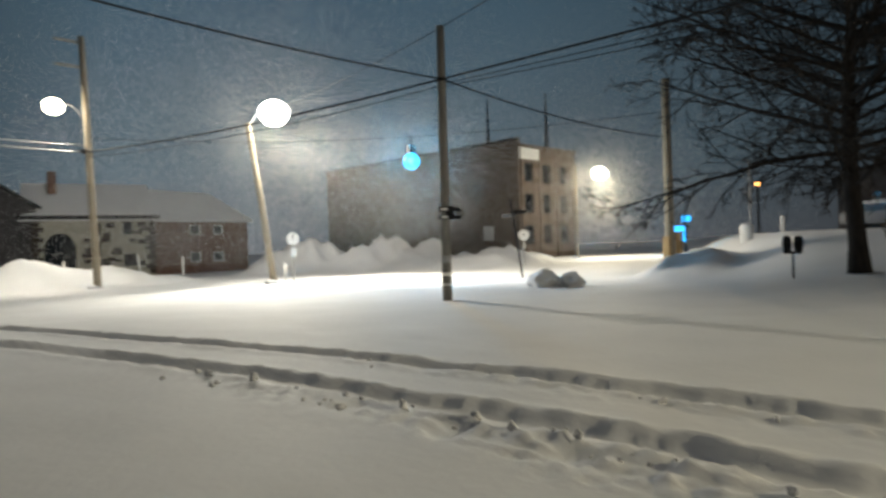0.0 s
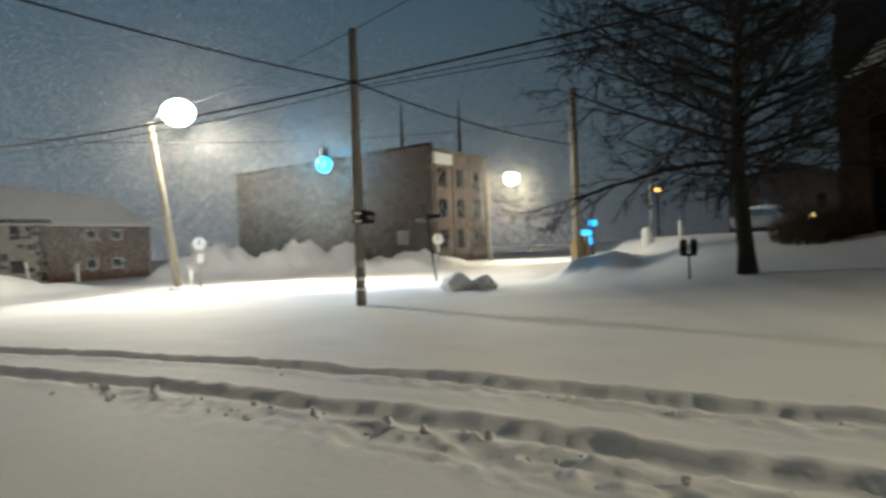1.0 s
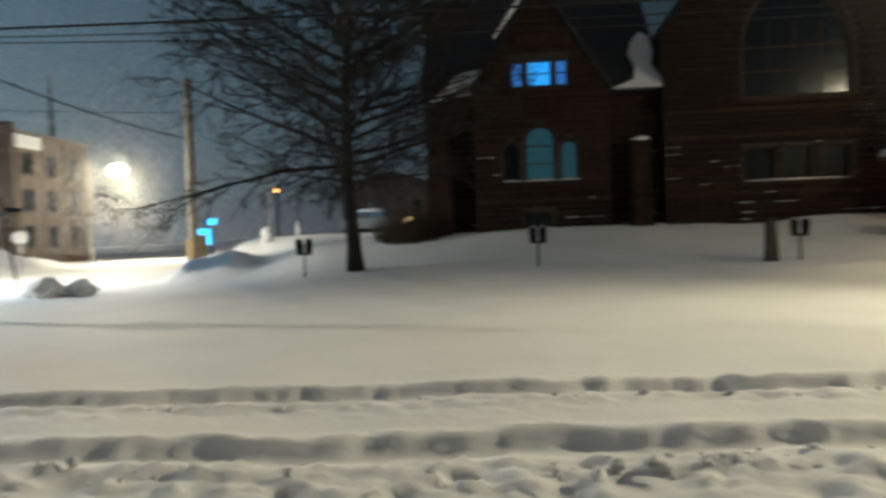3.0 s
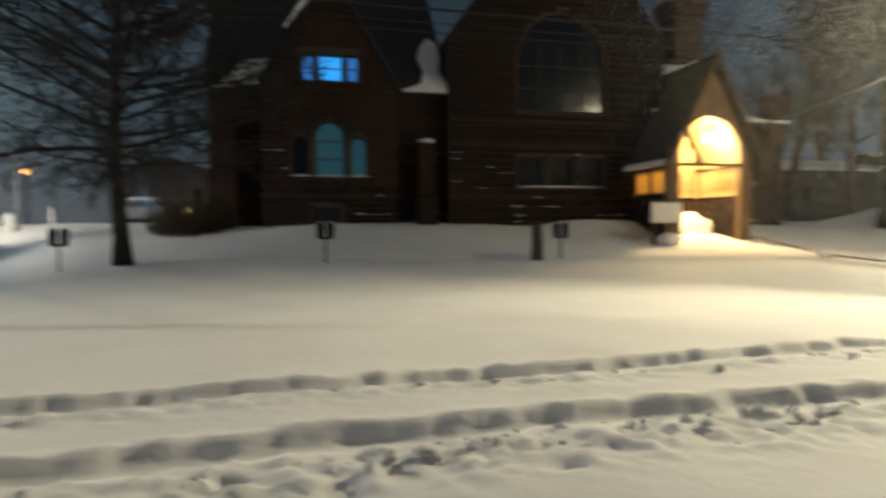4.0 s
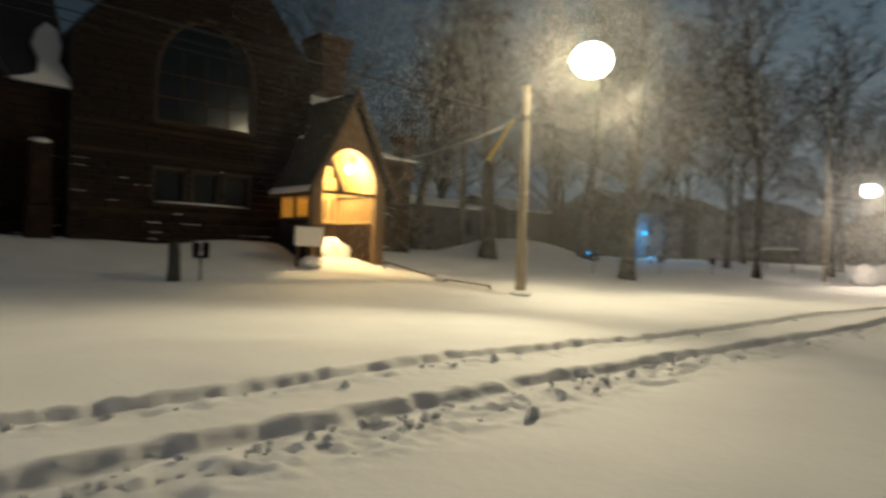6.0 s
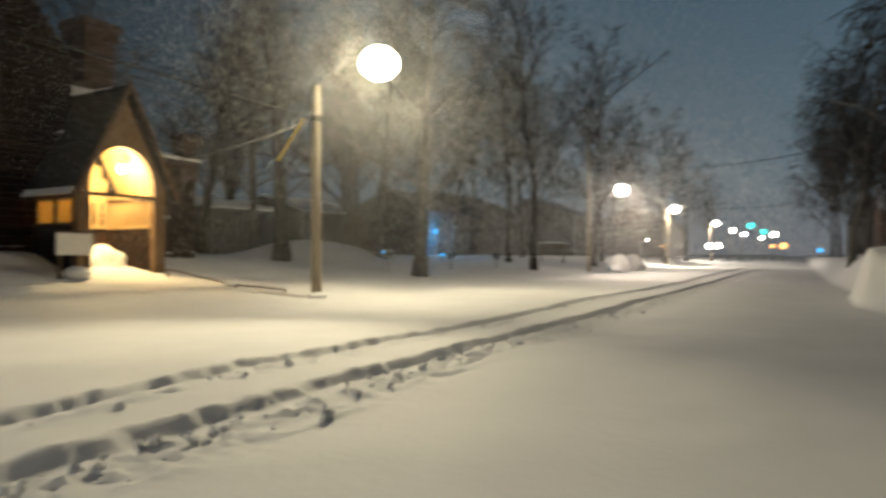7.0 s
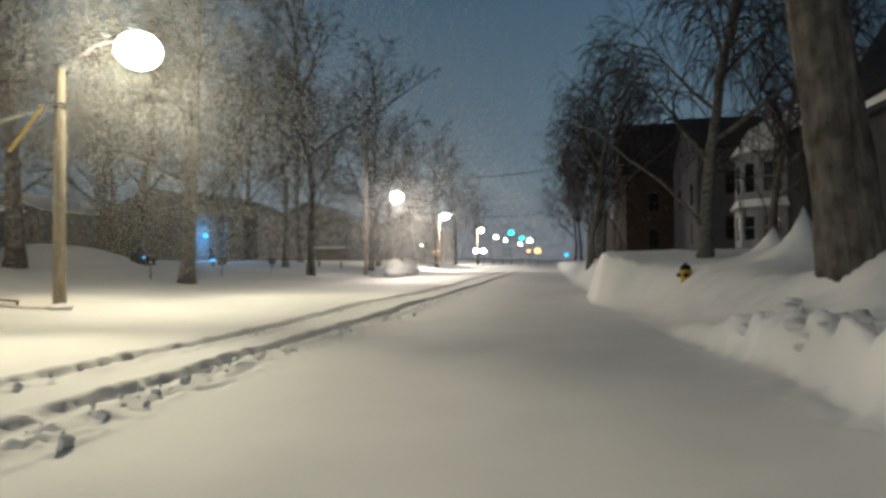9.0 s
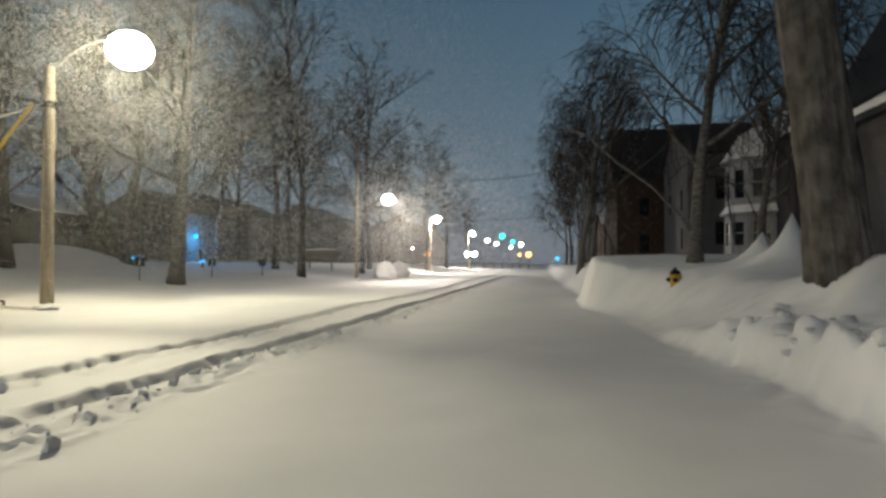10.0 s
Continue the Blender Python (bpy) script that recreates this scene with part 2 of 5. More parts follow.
def facing(px, py, qx, qy):
    """An upright plane from p to q: u runs along it, v is z; the front is on the right hand going from p to q."""
    d = Vector((qx - px, qy - py, 0)).normalized()
    w = Vector((d.y, -d.x, 0))
    return Matrix(((d.x, 0, w.x, px), (d.y, 0, w.y, py), (0, 1, 0, 0), (0, 0, 0, 1)))


# ---- ground: one sheet of snow with the wheel ruts, verges and ploughed banks ----
TRACK_Y = [-60, -40, -28, -20, -9, -2, 5, 15, 40, 110, 400]
TRACK_X = [12, 3.5, -1.2, -3.8, -6.35, -7.1, -7.4, -7.25, -6.9, -6.6, -6.0]
GAUGE = 1.85


def smooth(a, b, t):
    t = np.clip((t - a) / (b - a), 0, 1)
    return t * t * (3 - 2 * t)


def lattice(i, j, seed):
    h = np.sin(i * 127.1 + j * 311.7 + seed * 74.7) * 43758.5453
    return h - np.floor(h)


def value_noise(x, y, seed=0):
    i, j = np.floor(x), np.floor(y)
    u, v = x - i, y - j
    u, v = u * u * (3 - 2 * u), v * v * (3 - 2 * v)
    a, b = lattice(i, j, seed), lattice(i + 1, j, seed)
    c, d = lattice(i, j + 1, seed), lattice(i + 1, j + 1, seed)
    return (a * (1 - u) + b * u) * (1 - v) + (c * (1 - u) + d * u) * v - 0.5


def fractal(x, y, seed=0, octaves=4):
    s, a = 0, 1.0
    for k in range(octaves):
        s, a, x, y = s + a * value_noise(x, y, seed + k), a * 0.5, x * 2.03 + 7.1, y * 2.03 + 3.3
    return s


def track_x(y):
    t = np.interp(np.stack([y - 3, y - 1.5, y, y + 1.5, y + 3]), TRACK_Y, TRACK_X)
    return t.mean(0)


def bump_at(x, y, cx, cy, rx, ry, h, turn=0.0):
    c, s = math.cos(turn), math.sin(turn)
    u, v = (x - cx) * c + (y - cy) * s, -(x - cx) * s + (y - cy) * c
    return h * np.exp(-((u / rx) ** 2 + (v / ry) ** 2) ** 1.5)


def ridge(x, y, px, py, qx, qy, half, h):
    d = np.array([qx - px, qy - py])
    n = np.hypot(*d)
    d = d / n
    u, v = (x - px) * d[0] + (y - py) * d[1], -(x - px) * d[1] + (y - py) * d[0]
    return h * smooth(-2, 2, u) * smooth(n + 2, n - 2, u) * np.exp(-np.abs(v / half) ** 2.5)


def height(x, y):
    x, y = np.asarray(x, float), np.asarray(y, float)
    z = 0.10 * fractal(x * 0.13, y * 0.13, 3) + 0.035 * fractal(x * 0.6, y * 0.45, 9, 3)
    # drifts that the wind has combed along the road
    z = z + 0.05 * value_noise(x * 0.35 + y * 0.12, y * 0.10, 21)
    # the lot of the stone church
    lot = smooth(-3, 3, y - (-9.2 + 0.45 * (x + 25)))
    rise = np.interp(x, [-90, -40, -34, -30.5, -28, -26, -24, -22, -20, -17.5, -16], [1.9, 1.9, 1.75, 1.65, 1.25, 0.95, 0.60, 0.42, 0.36, 0.08, 0.0])
    beyond = smooth(22, 34, y)
    rise2 = np.interp(x, [-90, -45, -34, -30, -26, -22, -20, -17.5, -16], [2.6, 1.9, 1.6, 1.3, 0.95, 0.66, 0.42, 0.1, 0.0])
    z = z + lot * (rise * (1 - beyond) + rise2 * beyond)
    # snow blown against the church wall
    z = z + lot * (bump_at(x, y, -29.2, 14.6, 1.7, 3.0, 0.48) + bump_at(x, y, -29.0, 4.0, 1.8, 7.0, 0.30))
    z = z + lot * ridge(x, y, -23.3, 0.5, -23.3, 17.5, 0.45, 0.16)
    # mound at the corner, heaps along the side street
    lump = 1 + 0.9 * fractal(x * 0.5, y * 0.5, 31)
    z = z + bump_at(x, y, -27.6, -12.6, 2.9, 1.9, 0.85, 0.35) * (1 + 0.6 * fractal(x * 0.9, y * 0.9, 5))
    z = z + ridge(x, y, -24.5, -44.5, -40, -31.5, 2.3, 2.0) * (0.85 + 0.95 * fractal(x * 0.55, y * 0.55, 33))
    z = z + ridge(x, y, -40, -31.5, -60, -46, 2.0, 1.2) * lump * 0.5
    z = z + ridge(x, y, -3, -41.5, -17, -41.0, 1.6, 0.85) * lump + bump_at(x, y, -8.6, -40.0, 1.5, 1.3, 0.75)
    # the other side of the road: ploughed bank, then raised yards
    edge = np.interp(y, [-40, -5, 3, 7.5, 10.5, 13.5, 17, 21, 23.8, 25.2, 29, 33, 45, 120, 400], [6, 4.8, 3.7, 3.15, 2.85, 2.55, 2.2, 2.1, 1.7, 1.35, 1.4, 1.7, 1.2, 0.6, 0.6]) + 0.12 * fractal(y * 0.6, x * 0.2, 44, 3) + 0.30 * fractal(y * 1.1, x * 1.2, 46, 4) * smooth(16, 11, y)
    steep = np.interp(y, [0, 6, 10, 12.5, 15, 18, 21, 23.6, 25.5, 30, 34], [0.5, 0.34, 0.40, 0.45, 0.6, 1.2, 2.4, 1.5, 0.6, 0.7, 1.6])
    tall = np.interp(y, [-20, 0, 7, 9, 11.7, 14, 16.5, 19.4, 22, 26, 31, 36, 60, 100], [0.5, 0.6, 0.80, 0.74, 0.56, 0.38, 0.22, 0.30, 1.0, 1.85, 1.75, 1.3, 1.2, 0.9])
    s = smooth(0, 1, (x - edge) / steep)
    z = z + s * tall + smooth(0.5, 2.6, x - edge) * np.interp(y, [0, 6, 11, 15, 18, 20, 22, 26, 40], [0.5, 0.6, 0.85, 0.98, 0.98, 0.85, 0.45, 0.05, 0.35]) + s * 0.16 * fractal(x * 0.8, y * 0.8, 51)
    z = z + s * np.exp(-((x - edge - 0.45) / 0.35) ** 2) * 0.40 * np.clip(fractal(x * 2.6, y * 2.3, 58, 4) + 0.05, -0.3, 0.5) * smooth(14, 10, y)
    z = z + np.exp(-((x - edge - 0.1) / 0.5) ** 2) * 0.13 * fractal(x * 3.2, y * 3.0, 63, 3) * smooth(17, 11, y) * smooth(-3, 2, y)
    # wind-sharpened peaks beside the old tree
    for px, py, wide, tall_p in ((6.5, 18.8, 0.62, 2.0), (6.45, 21.2, 0.42, 1.35)):
        z = z + tall_p * np.exp(-np.hypot((x - px) / wide, (y - py) / (wide * 1.3)) ** 0.85)
    z = z + bump_at(x, y, 5.0, 11.6, 1.7, 1.7, 0.34)
    z = z + lot * bump_at(x, y, -34.0, 40.5, 4.0, 6.0, 1.3)
    # far drifts over the road
    z = z + 0.10 * smooth(25, 40, y) * value_noise(x * 0.12, y * 0.16, 61)
    # two wheel ruts with crumbled edges
    tx = track_x(y)
    fade = smooth(130, 70, y) * smooth(-52, -30, y)
    for k, (off, seed) in enumerate(((0.0, 71), (GAUGE, 83))):
        u = x - tx - off - 0.12 * fractal(y * 0.7, y * 0 + seed, seed, 3) - 0.07 * fractal(y * 3.1, x * 2.5, seed + 2, 3) - 0.05 * fractal(y * 7.3, x * 6.0, seed + 4, 2)
        deep = 0.92 + 0.28 * fractal(y * 0.5, u * 2, seed + 5, 3) + 0.15 * fractal(y * 3.7, u * 5, seed + 6, 2)
        cut = np.exp(-np.abs(u / 0.24) ** 6)
        z = z - fade * np.interp(y, [-20, -4, 60], [0.09, 0.115, 0.15]) * np.clip(deep, 0.3, 1.4) * cut
        lip = np.exp(-((u + 0.36) / 0.12) ** 2) * 0.045 + np.exp(-((u - 0.42) / 0.16) ** 2) * 0.04
        z = z + fade * lip * np.clip(0.6 + 1.1 * fractal(x * 4.6, y * 4.1, seed + 9, 3), 0, 1.3)
        # crumbs thrown to the side
        reach = np.exp(-((u - (0.66 if k else 0.50)) / (0.46 if k else 0.26)) ** 2)
        crumb = fractal(x * 7.0, y * 5.6, seed + 12, 4)
        z = z + fade * reach * (0.155 if k else 0.09) * np.clip(np.abs(crumb) - 0.16, -0.12, 0.5) * smooth(-12, -2, y)
        pit = 0.5 * smooth(0.25, 0.5, value_noise(x * 1.4, y * 0.9, seed + 30)) + 0.6 * smooth(0.2, 0.45, value_noise(x * 3.4, y * 2.6, seed + 31))
        z = z - fade * reach * (0.11 if k else 0.05) * pit * smooth(-10, -2, y)
    return z


def make_ground():
    def lines(spec):
        out = []
        for a, b, step in spec:
            out.extend(np.arange(a, b - 1e-6, step))
        return np.array(out + [spec[-1][1]])

    xs = lines([(-600, -200, 50), (-200, -90, 10), (-90, -42, 1.2), (-42, -16, 0.35), (-16, -9, 0.25), (-9, -8.1, 0.12), (-8.1, -4.0, 0.06), (-4.0, 1.2, 0.13), (1.2, 4.4, 0.09), (4.4, 12, 0.3), (12, 40, 1.5), (40, 200, 16), (200, 600, 50)])
    ys = lines([(-600, -200, 50), (-200, -90, 10), (-90, -50, 1.2), (-50, -22, 0.4), (-22, -9, 0.14), (-9, 15, 0.075), (15, 30, 0.15), (30, 60, 0.4), (60, 140, 1.5), (140, 400, 12), (400, 1200, 50)])
    X, Y = np.meshgrid(xs, ys)
    Z = height(X, Y)
    nx, ny = len(xs), len(ys)
    co = np.stack([X, Y, Z], -1).reshape(-1, 3)
    i = (np.arange(ny - 1)[:, None] * nx + np.arange(nx - 1)[None, :]).ravel()
    quads = np.stack([i, i + 1, i + nx + 1, i + nx], 1)
    me = bpy.data.meshes.new("ground")
    me.vertices.add(len(co))
    me.vertices.foreach_set("co", co.astype(np.float32).ravel())
    me.loops.add(quads.size)
    me.loops.foreach_set("vertex_index", quads.astype(np.int32).ravel())
    me.polygons.add(len(quads))
    me.polygons.foreach_set("loop_start", np.arange(0, quads.size, 4, dtype=np.int32))
    me.polygons.foreach_set("use_smooth", np.ones(len(quads), dtype=bool))
    me.update(calc_edges=True)
    me.materials.append(SNOW)
    return tagged(new("ground", me), "deep drifted snow over road, verges and lawns with wheel ruts", "snow", kind="structure")


make_ground()


def ground_z(x, y):
    return float(height(np.array([x]), np.array([y]))[0])


# ---- trees ----
def grow(rng, p, d, length, r, level, levels, st, out):
    """One branch as a wandering line, then its side branches. out[level]: (points, radii)."""
    n = max(1, int(st["seg"][level]))
    pts, rad = [p.copy()], [r]
    step = length / n
    d = d.copy()
    for i in range(n):
        d = d + Vector((rng.gauss(0, 1), rng.gauss(0, 1), rng.gauss(0, 1))) * st["wander"][level]
        d.z += st["lift"][level] * step
        d.normalize()
        p = p + d * step
        pts.append(p.copy())
        t = (i + 1) / n
        rad.append(max(r * (1 - t) ** st.get("taper", 0.8) + st["tip"] * t, st["tip"]))
    out[level].append((pts, rad))
    if level + 1 >= levels:
        return
    count = st["count"][level]
    for k in range(count):
        t = st["from"][level] + (1 - st["from"][level]) * (k + rng.random()) / count
        f = t * n
        i = min(int(f), n - 1)
        q = pts[i].lerp(pts[i + 1], f - i)
        ax = (pts[i + 1] - pts[i]).normalized()
        side = ax.orthogonal().normalized()
        side.rotate(Matrix.Rotation(rng.random() * 6.283 if level else k * 2.4 + rng.random() * 0.8, 3, ax))
        ang = radians(st["angle"][level] + rng.gauss(0, 9) - (st["close"] * t if level == 0 else 0))
        nd = ax * math.cos(ang) + side * math.sin(ang)
        if level == 0 and "shape" in st:
            ln = length * st["ratio"][0] * np.interp(t, *st["shape"]) * (0.8 + 0.4 * rng.random())
        else:
            ln = length * st["ratio"][level] * (1.05 - 0.55 * t) * (0.7 + 0.6 * rng.random())
        rr = max(min(rad[i] * 0.75, ln * st["stout"]), st["tip"])
        grow(rng, q, nd, ln, rr, level + 1, levels, st, out)


def tree(name, x, y, seed, st, bark, label, lean=(0, 0), twig=None):
    rng = random.Random(seed)
    z = ground_z(x, y)
    e = thing(name, x, y, z - 0.05, label, "tree", "bare street trees")
    out = [[] for _ in range(st["levels"])]
    grow(rng, Vector((x, y, z - 0.3)), Vector((lean[0], lean[1], 1)).normalized(), st["height"], st["girth"], 0, st["levels"], st, out)
    trunk = Shape()
    for pts, rad in out[0]:
        rad[0] *= 1.35
        trunk.tube(pts, rad, 12)
    trunk.ob("trunk", bark, e, smooth=True)
    if st.get("limbs"):
        for pts, rad in out[1]:
            Shape().tube(pts, rad, 7, False).ob("limb", bark, e, smooth=True)
    crown = Shape()
    for lv in range(1, st["levels"]):
        if lv == 1 and st.get("limbs"):
            continue
        for pts, rad in out[lv]:
            crown.tube(pts, rad, (6, 5, 4, 3, 3)[lv], False)
    crown.ob("crown", twig or bark, e)["kind"] = "stuff"
    return e


OAK = dict(height=16, girth=0.27, levels=5, seg=(14, 9, 5, 2, 1), wander=(0.03, 0.07, 0.12, 0.16, 0.2), lift=(0, 0.016, 0.02, 0.02, 0.0), count=(92, 16, 7, 2), angle=(84, 38, 40, 38), close=34, ratio=(0.44, 0.40, 0.42, 0.5), shape=([0, 0.17, 0.26, 0.45, 0.75, 1], [0.4, 0.55, 0.92, 0.98, 0.65, 0.2]), stout=0.0122, tip=0.0115, taper=0.9)
OAK["from"] = (0.175, 0.12, 0.15, 0.2)
MAPLE = dict(height=21, girth=0.36, levels=5, seg=(12, 9, 5, 2, 1), wander=(0.04, 0.08, 0.12, 0.16, 0.2), lift=(0, 0.035, 0.03, 0.0, 0.0), count=(16, 9, 6, 3), angle=(52, 40, 42, 42), close=18, ratio=(0.42, 0.45, 0.48, 0.5), stout=0.0135, tip=0.014, limbs=True)
MAPLE["from"] = (0.22, 0.15, 0.15, 0.2)
WEEP = dict(height=12, girth=0.20, levels=5, seg=(10, 8, 7, 6, 1), wander=(0.06, 0.10, 0.14, 0.06, 0.1), lift=(0, 0.04, -0.08, -1.1, -0.9), count=(16, 9, 11, 2), angle=(48, 48, 40, 20), close=15, ratio=(0.50, 0.48, 1.05, 0.45), stout=0.015, tip=0.007, limbs=True)
WEEP["from"] = (0.22, 0.2, 0.1, 0.3)


# ---- street lamps, utility poles and wires ----
def lamp_pole(x, y, lamp, top, r, glow, label, wood=None, watts=0.0, color=(1, 0.86, 0.6), lean=(0, 0), clamp=None, glare=0.6, beams=()):
    """A pole with a curved arm that carries a cobra head at lamp = (x, y, z)."""
    z = ground_z(x, y)
    wood = wood or POLE_WOOD
    e = thing("street_lamp", x, y, z - 0.02, label, "street lamp", "street lamps")
    tx, ty = x + lean[0], y + lean[1]
    Shape().tube([(x, y, z - 0.5), ((x + tx) / 2, (y + ty) / 2, (z + top) / 2), (tx, ty, top)], [r, r * 0.9, r * 0.78], 14).ob("pole", wood, e, smooth=True)
    Shape().blob(x + 0.12, y - 0.1, z + 0.05, r * 2.0, r * 1.8, 0.16, seed=int(x * 7) % 50, rough=0.5).ob("snow_collar", SNOW, e, "small heap of snow at the foot", smooth=True)
    lx, ly, lz = lamp
    back = Vector((lx - tx, ly - ty, 0))
    n = back.normalized()
    a = Vector((tx, ty, min(top - 0.25, lz - 0.6)))
    head = Vector((lx, ly, lz + 0.1)) - n * 0.3
    pts = []
    for i in range(9):
        t = i / 8
        pts.append(a.lerp(head, t) + Vector((0, 0, math.sin(math.pi * t) * 0.10 * back.length + (head.z - a.z) * (math.sin(t * math.pi / 2) - t))))
    Shape().tube(pts, 0.035, 8).ob("arm", STEEL, e, "thin curved steel arm", smooth=True)
    h = Shape()
    side = Vector((-n.y, n.x, 0))
    bm = bmesh.new()
    bmesh.ops.create_uvsphere(bm, u_segments=14, v_segments=8, radius=1)
    for v in bm.verts:
        c = v.co
        v.co = Vector((lx, ly, lz + 0.10)) + n * (c.x * 0.5 - 0.05) + side * (c.y * 0.22) + Vector((0, 0, max(c.z, -0.2) * 0.16))
    h.take(bm).ob("lamp_head", STEEL, e, "grey cobra-style lamp housing", smooth=True)
    # glowing bowl built far over real size, standing in for lens glare
    b = Shape()
    bm = bmesh.new()
    bmesh.ops.create_uvsphere(bm, u_segments=16, v_segments=10, radius=1)
    for v in bm.verts:
        c = v.co
        v.co = Vector((lx, ly, lz - 0.06)) + n * (c.x * glare) + side * (c.y * glare) + Vector((0, 0, c.z * glare * 0.85))
    bowl = b.take(bm).ob("glare_bowl", glow, e, "frosted glass lamp bowl enlarged to the size of its glare", smooth=True)
    bowl.visible_shadow = False
    if clamp:
        c = Shape()
        for dz in (0, 0.14):
            c.lathe(tx, ty, [(r * 0.98, clamp + dz - 0.03), (r * 1.02, clamp + dz), (r * 0.98, clamp + dz + 0.03)])
        c.tube([(tx - 0.3, ty, clamp + 0.07), (tx + 0.3, ty + 0.05, clamp + 0.07)], 0.025, 6)
        c.ob("cable_clamp", BLACK, e)
    if watts:
        lamp_light(lx, ly, lz - 0.08, watts * 0.078, color)
        lamp_beam(lx, ly, lz - 0.1, (lx + n.x * 3.5, ly + n.y * 3.5, 0), watts * 0.27, color, cone=108)
        for t in beams:
            lamp_beam(lx, ly, lz - 0.1, t[:3], watts * t[3], color, cone=t[4])
    return e


LAMP_W = 9000
lampD = lamp_pole(-17.1, 20.49, (-14.9, 21.75, 9.45), 8.5, 0.215, GLOW_WARM, "tan wooden pole street lamp with a warm glaring bowl", watts=LAMP_W, color=(1, 0.87, 0.56), clamp=7.1, glare=0.8, beams=((-5.5, -4, 0, 1.68, 68), (-9.0, 12.0, 0, 0.14, 84), (-10, 36, 0, 0.45, 76)))
lampE = lamp_pole(-17.0, 58.0, (-13.8, 57.0, 7.4), 12.6, 0.17, GLOW_PINK, "tall wooden pole street lamp in blowing snow", watts=LAMP_W, color=(1, 0.83, 0.64), glare=0.55, beams=((-8, 40, 0, 0.7, 90), (-8, 72, 0, 0.7, 90)))
lampB = lamp_pole(-18.0, -30.8, (-18.3, -30.9, 9.1), 8.5, 0.19, GLOW_WHITE, "leaning wooden street lamp pole with a white glaring lamp", watts=LAMP_W * 2.3, color=(1, 0.90, 0.71), lean=(0.85, -0.8), glare=0.8, beams=((-12, -22, 0, 0.7, 90), (-27, -24, 0, 1.2, 95)))
lampZ = lamp_pole(-11.4, -37.5, (-9.7, -38.0, 9.6), 13.3, 0.2, GLOW_WARM, "tall wooden utility pole with street lamp and crossarms", watts=LAMP_W * 1.2, color=(1, 0.9, 0.72), lean=(0.4, -0.1), clamp=7.2, glare=0.5)
lampC = lamp_pole(-60.1, -40.0, (-61.5, -37.8, 9.05), 10.0, 0.22, GLOW_WARM, "distant street lamp beside the tan brick building", watts=LAMP_W * 2.4, color=(1, 0.86, 0.6), glare=0.8, beams=((-44, -27, 0, 0.9, 90),))
far_base = lamp_pole(-17.5, 100, (-16.5, 100, 8.5), 8.8, 0.17, GLOW_WHITE, "far street lamp along the snowy avenue", watts=0, glare=0.62)
for fy, fx in ((150, -17.3), (200, -18.2), (232, -17.6), (282, -15.0)):
    copy_thing(far_base, pose(fx, fy, ground_z(fx, fy)))
for fy in (100, 150):
    lamp_light(-15.8, fy, 8.0, LAMP_W, (1, 0.88, 0.7))

# crossarms on the tall pole
z_arms = thing("crossarm", -11.0, -37.6, 11.2, "pair of weathered wooden crossarms with insulators on pole", "crossarm")
for zz, w in ((13.0, 1.0), (11.7, 1.0)):
    Shape().box(-11.05 - w * 0.1, -11.05 + w * 1.3, -37.75, -37.63, zz - 0.06, zz + 0.06).ob("arm", POLE_GREY, z_arms)


def utility_pole(x, y, top, r, label, mat, lean=(0, 0)):
    z = ground_z(x, y)
    e = thing("utility_pole", x, y, z - 0.02, label, "utility pole", "utility poles")
    Shape().tube([(x, y, z - 0.5), (x + lean[0] / 2, y + lean[1] / 2, (z + top) / 2), (x + lean[0], y + lean[1], top)], [r, r * 0.93, r * 0.82], 14).ob("pole", mat, e, smooth=True)
    return e


poleA = utility_pole(-14.45, -14.45, 8.55, 0.155, "grey wooden utility pole with street signs and stapled notices", POLE_GREY, (-0.15, -0.1))
sgn = Shape()
sgn.box(-14.95, -14.0, -14.28, -14.24, 2.74, 2.86).box(-14.95, -14.0, -14.28, -14.24, 2.50, 2.62)
sgn.box(-14.62, -14.36, -14.32, -14.22, 2.48, 2.9)
sgn.ob("street_sign", BLACK, poleA, "dark street name blades with unreadable lettering")
bars = Shape().box(-14.45, -14.06, -14.236, -14.232, 2.77, 2.83).box(-14.45, -14.06, -14.236, -14.232, 2.53, 2.59)
bars.ob("lettering", WHITE, poleA, "pale bars of unreadable lettering")
for zz, hh in ((1.15, 0.22), (0.75, 0.10), (0.45, 0.06)):
    Shape().lathe(-14.45, -14.45, [(0.160, zz), (0.162, zz + hh)], 14).ob("notice", WHITE if hh < 0.15 else STEEL, poleA, "paper notice stapled round the pole")
Shape().lathe(-14.58, -14.55, [(0.16, 6.8), (0.165, 6.86), (0.16, 6.92)], 14).ob("cable_clamp", BLACK, poleA)
poleK = utility_pole(-28.9, -14.2, 9.1, 0.22, "brown wooden utility pole standing in a snow mound", POLE_WOOD)
Shape().box(-28.75, -28.55, -14.4, -14.05, 0.7, 1.8, 0.02).ob("meter_box", TIMBER, poleK, "tan cable box on the pole")
Shape().box(-29.2, -28.9, -13.95, -13.7, 0.7, 2.0, 0.02).ob("cable_guard", TIMBER, poleK)


def wire(name, p, q, sag, r, label, mat=None, n=18):
    mat = mat or CABLE
    p, q = Vector(p), Vector(q)
    pts = [p.lerp(q, i / n) - Vector((0, 0, sag * 4 * (i / n) * (1 - i / n))) for i in range(n + 1)]
    o = Shape().tube(pts, r, 6).ob(name, mat, smooth=True)
    return tagged(o, label, "cable", "overhead cables")


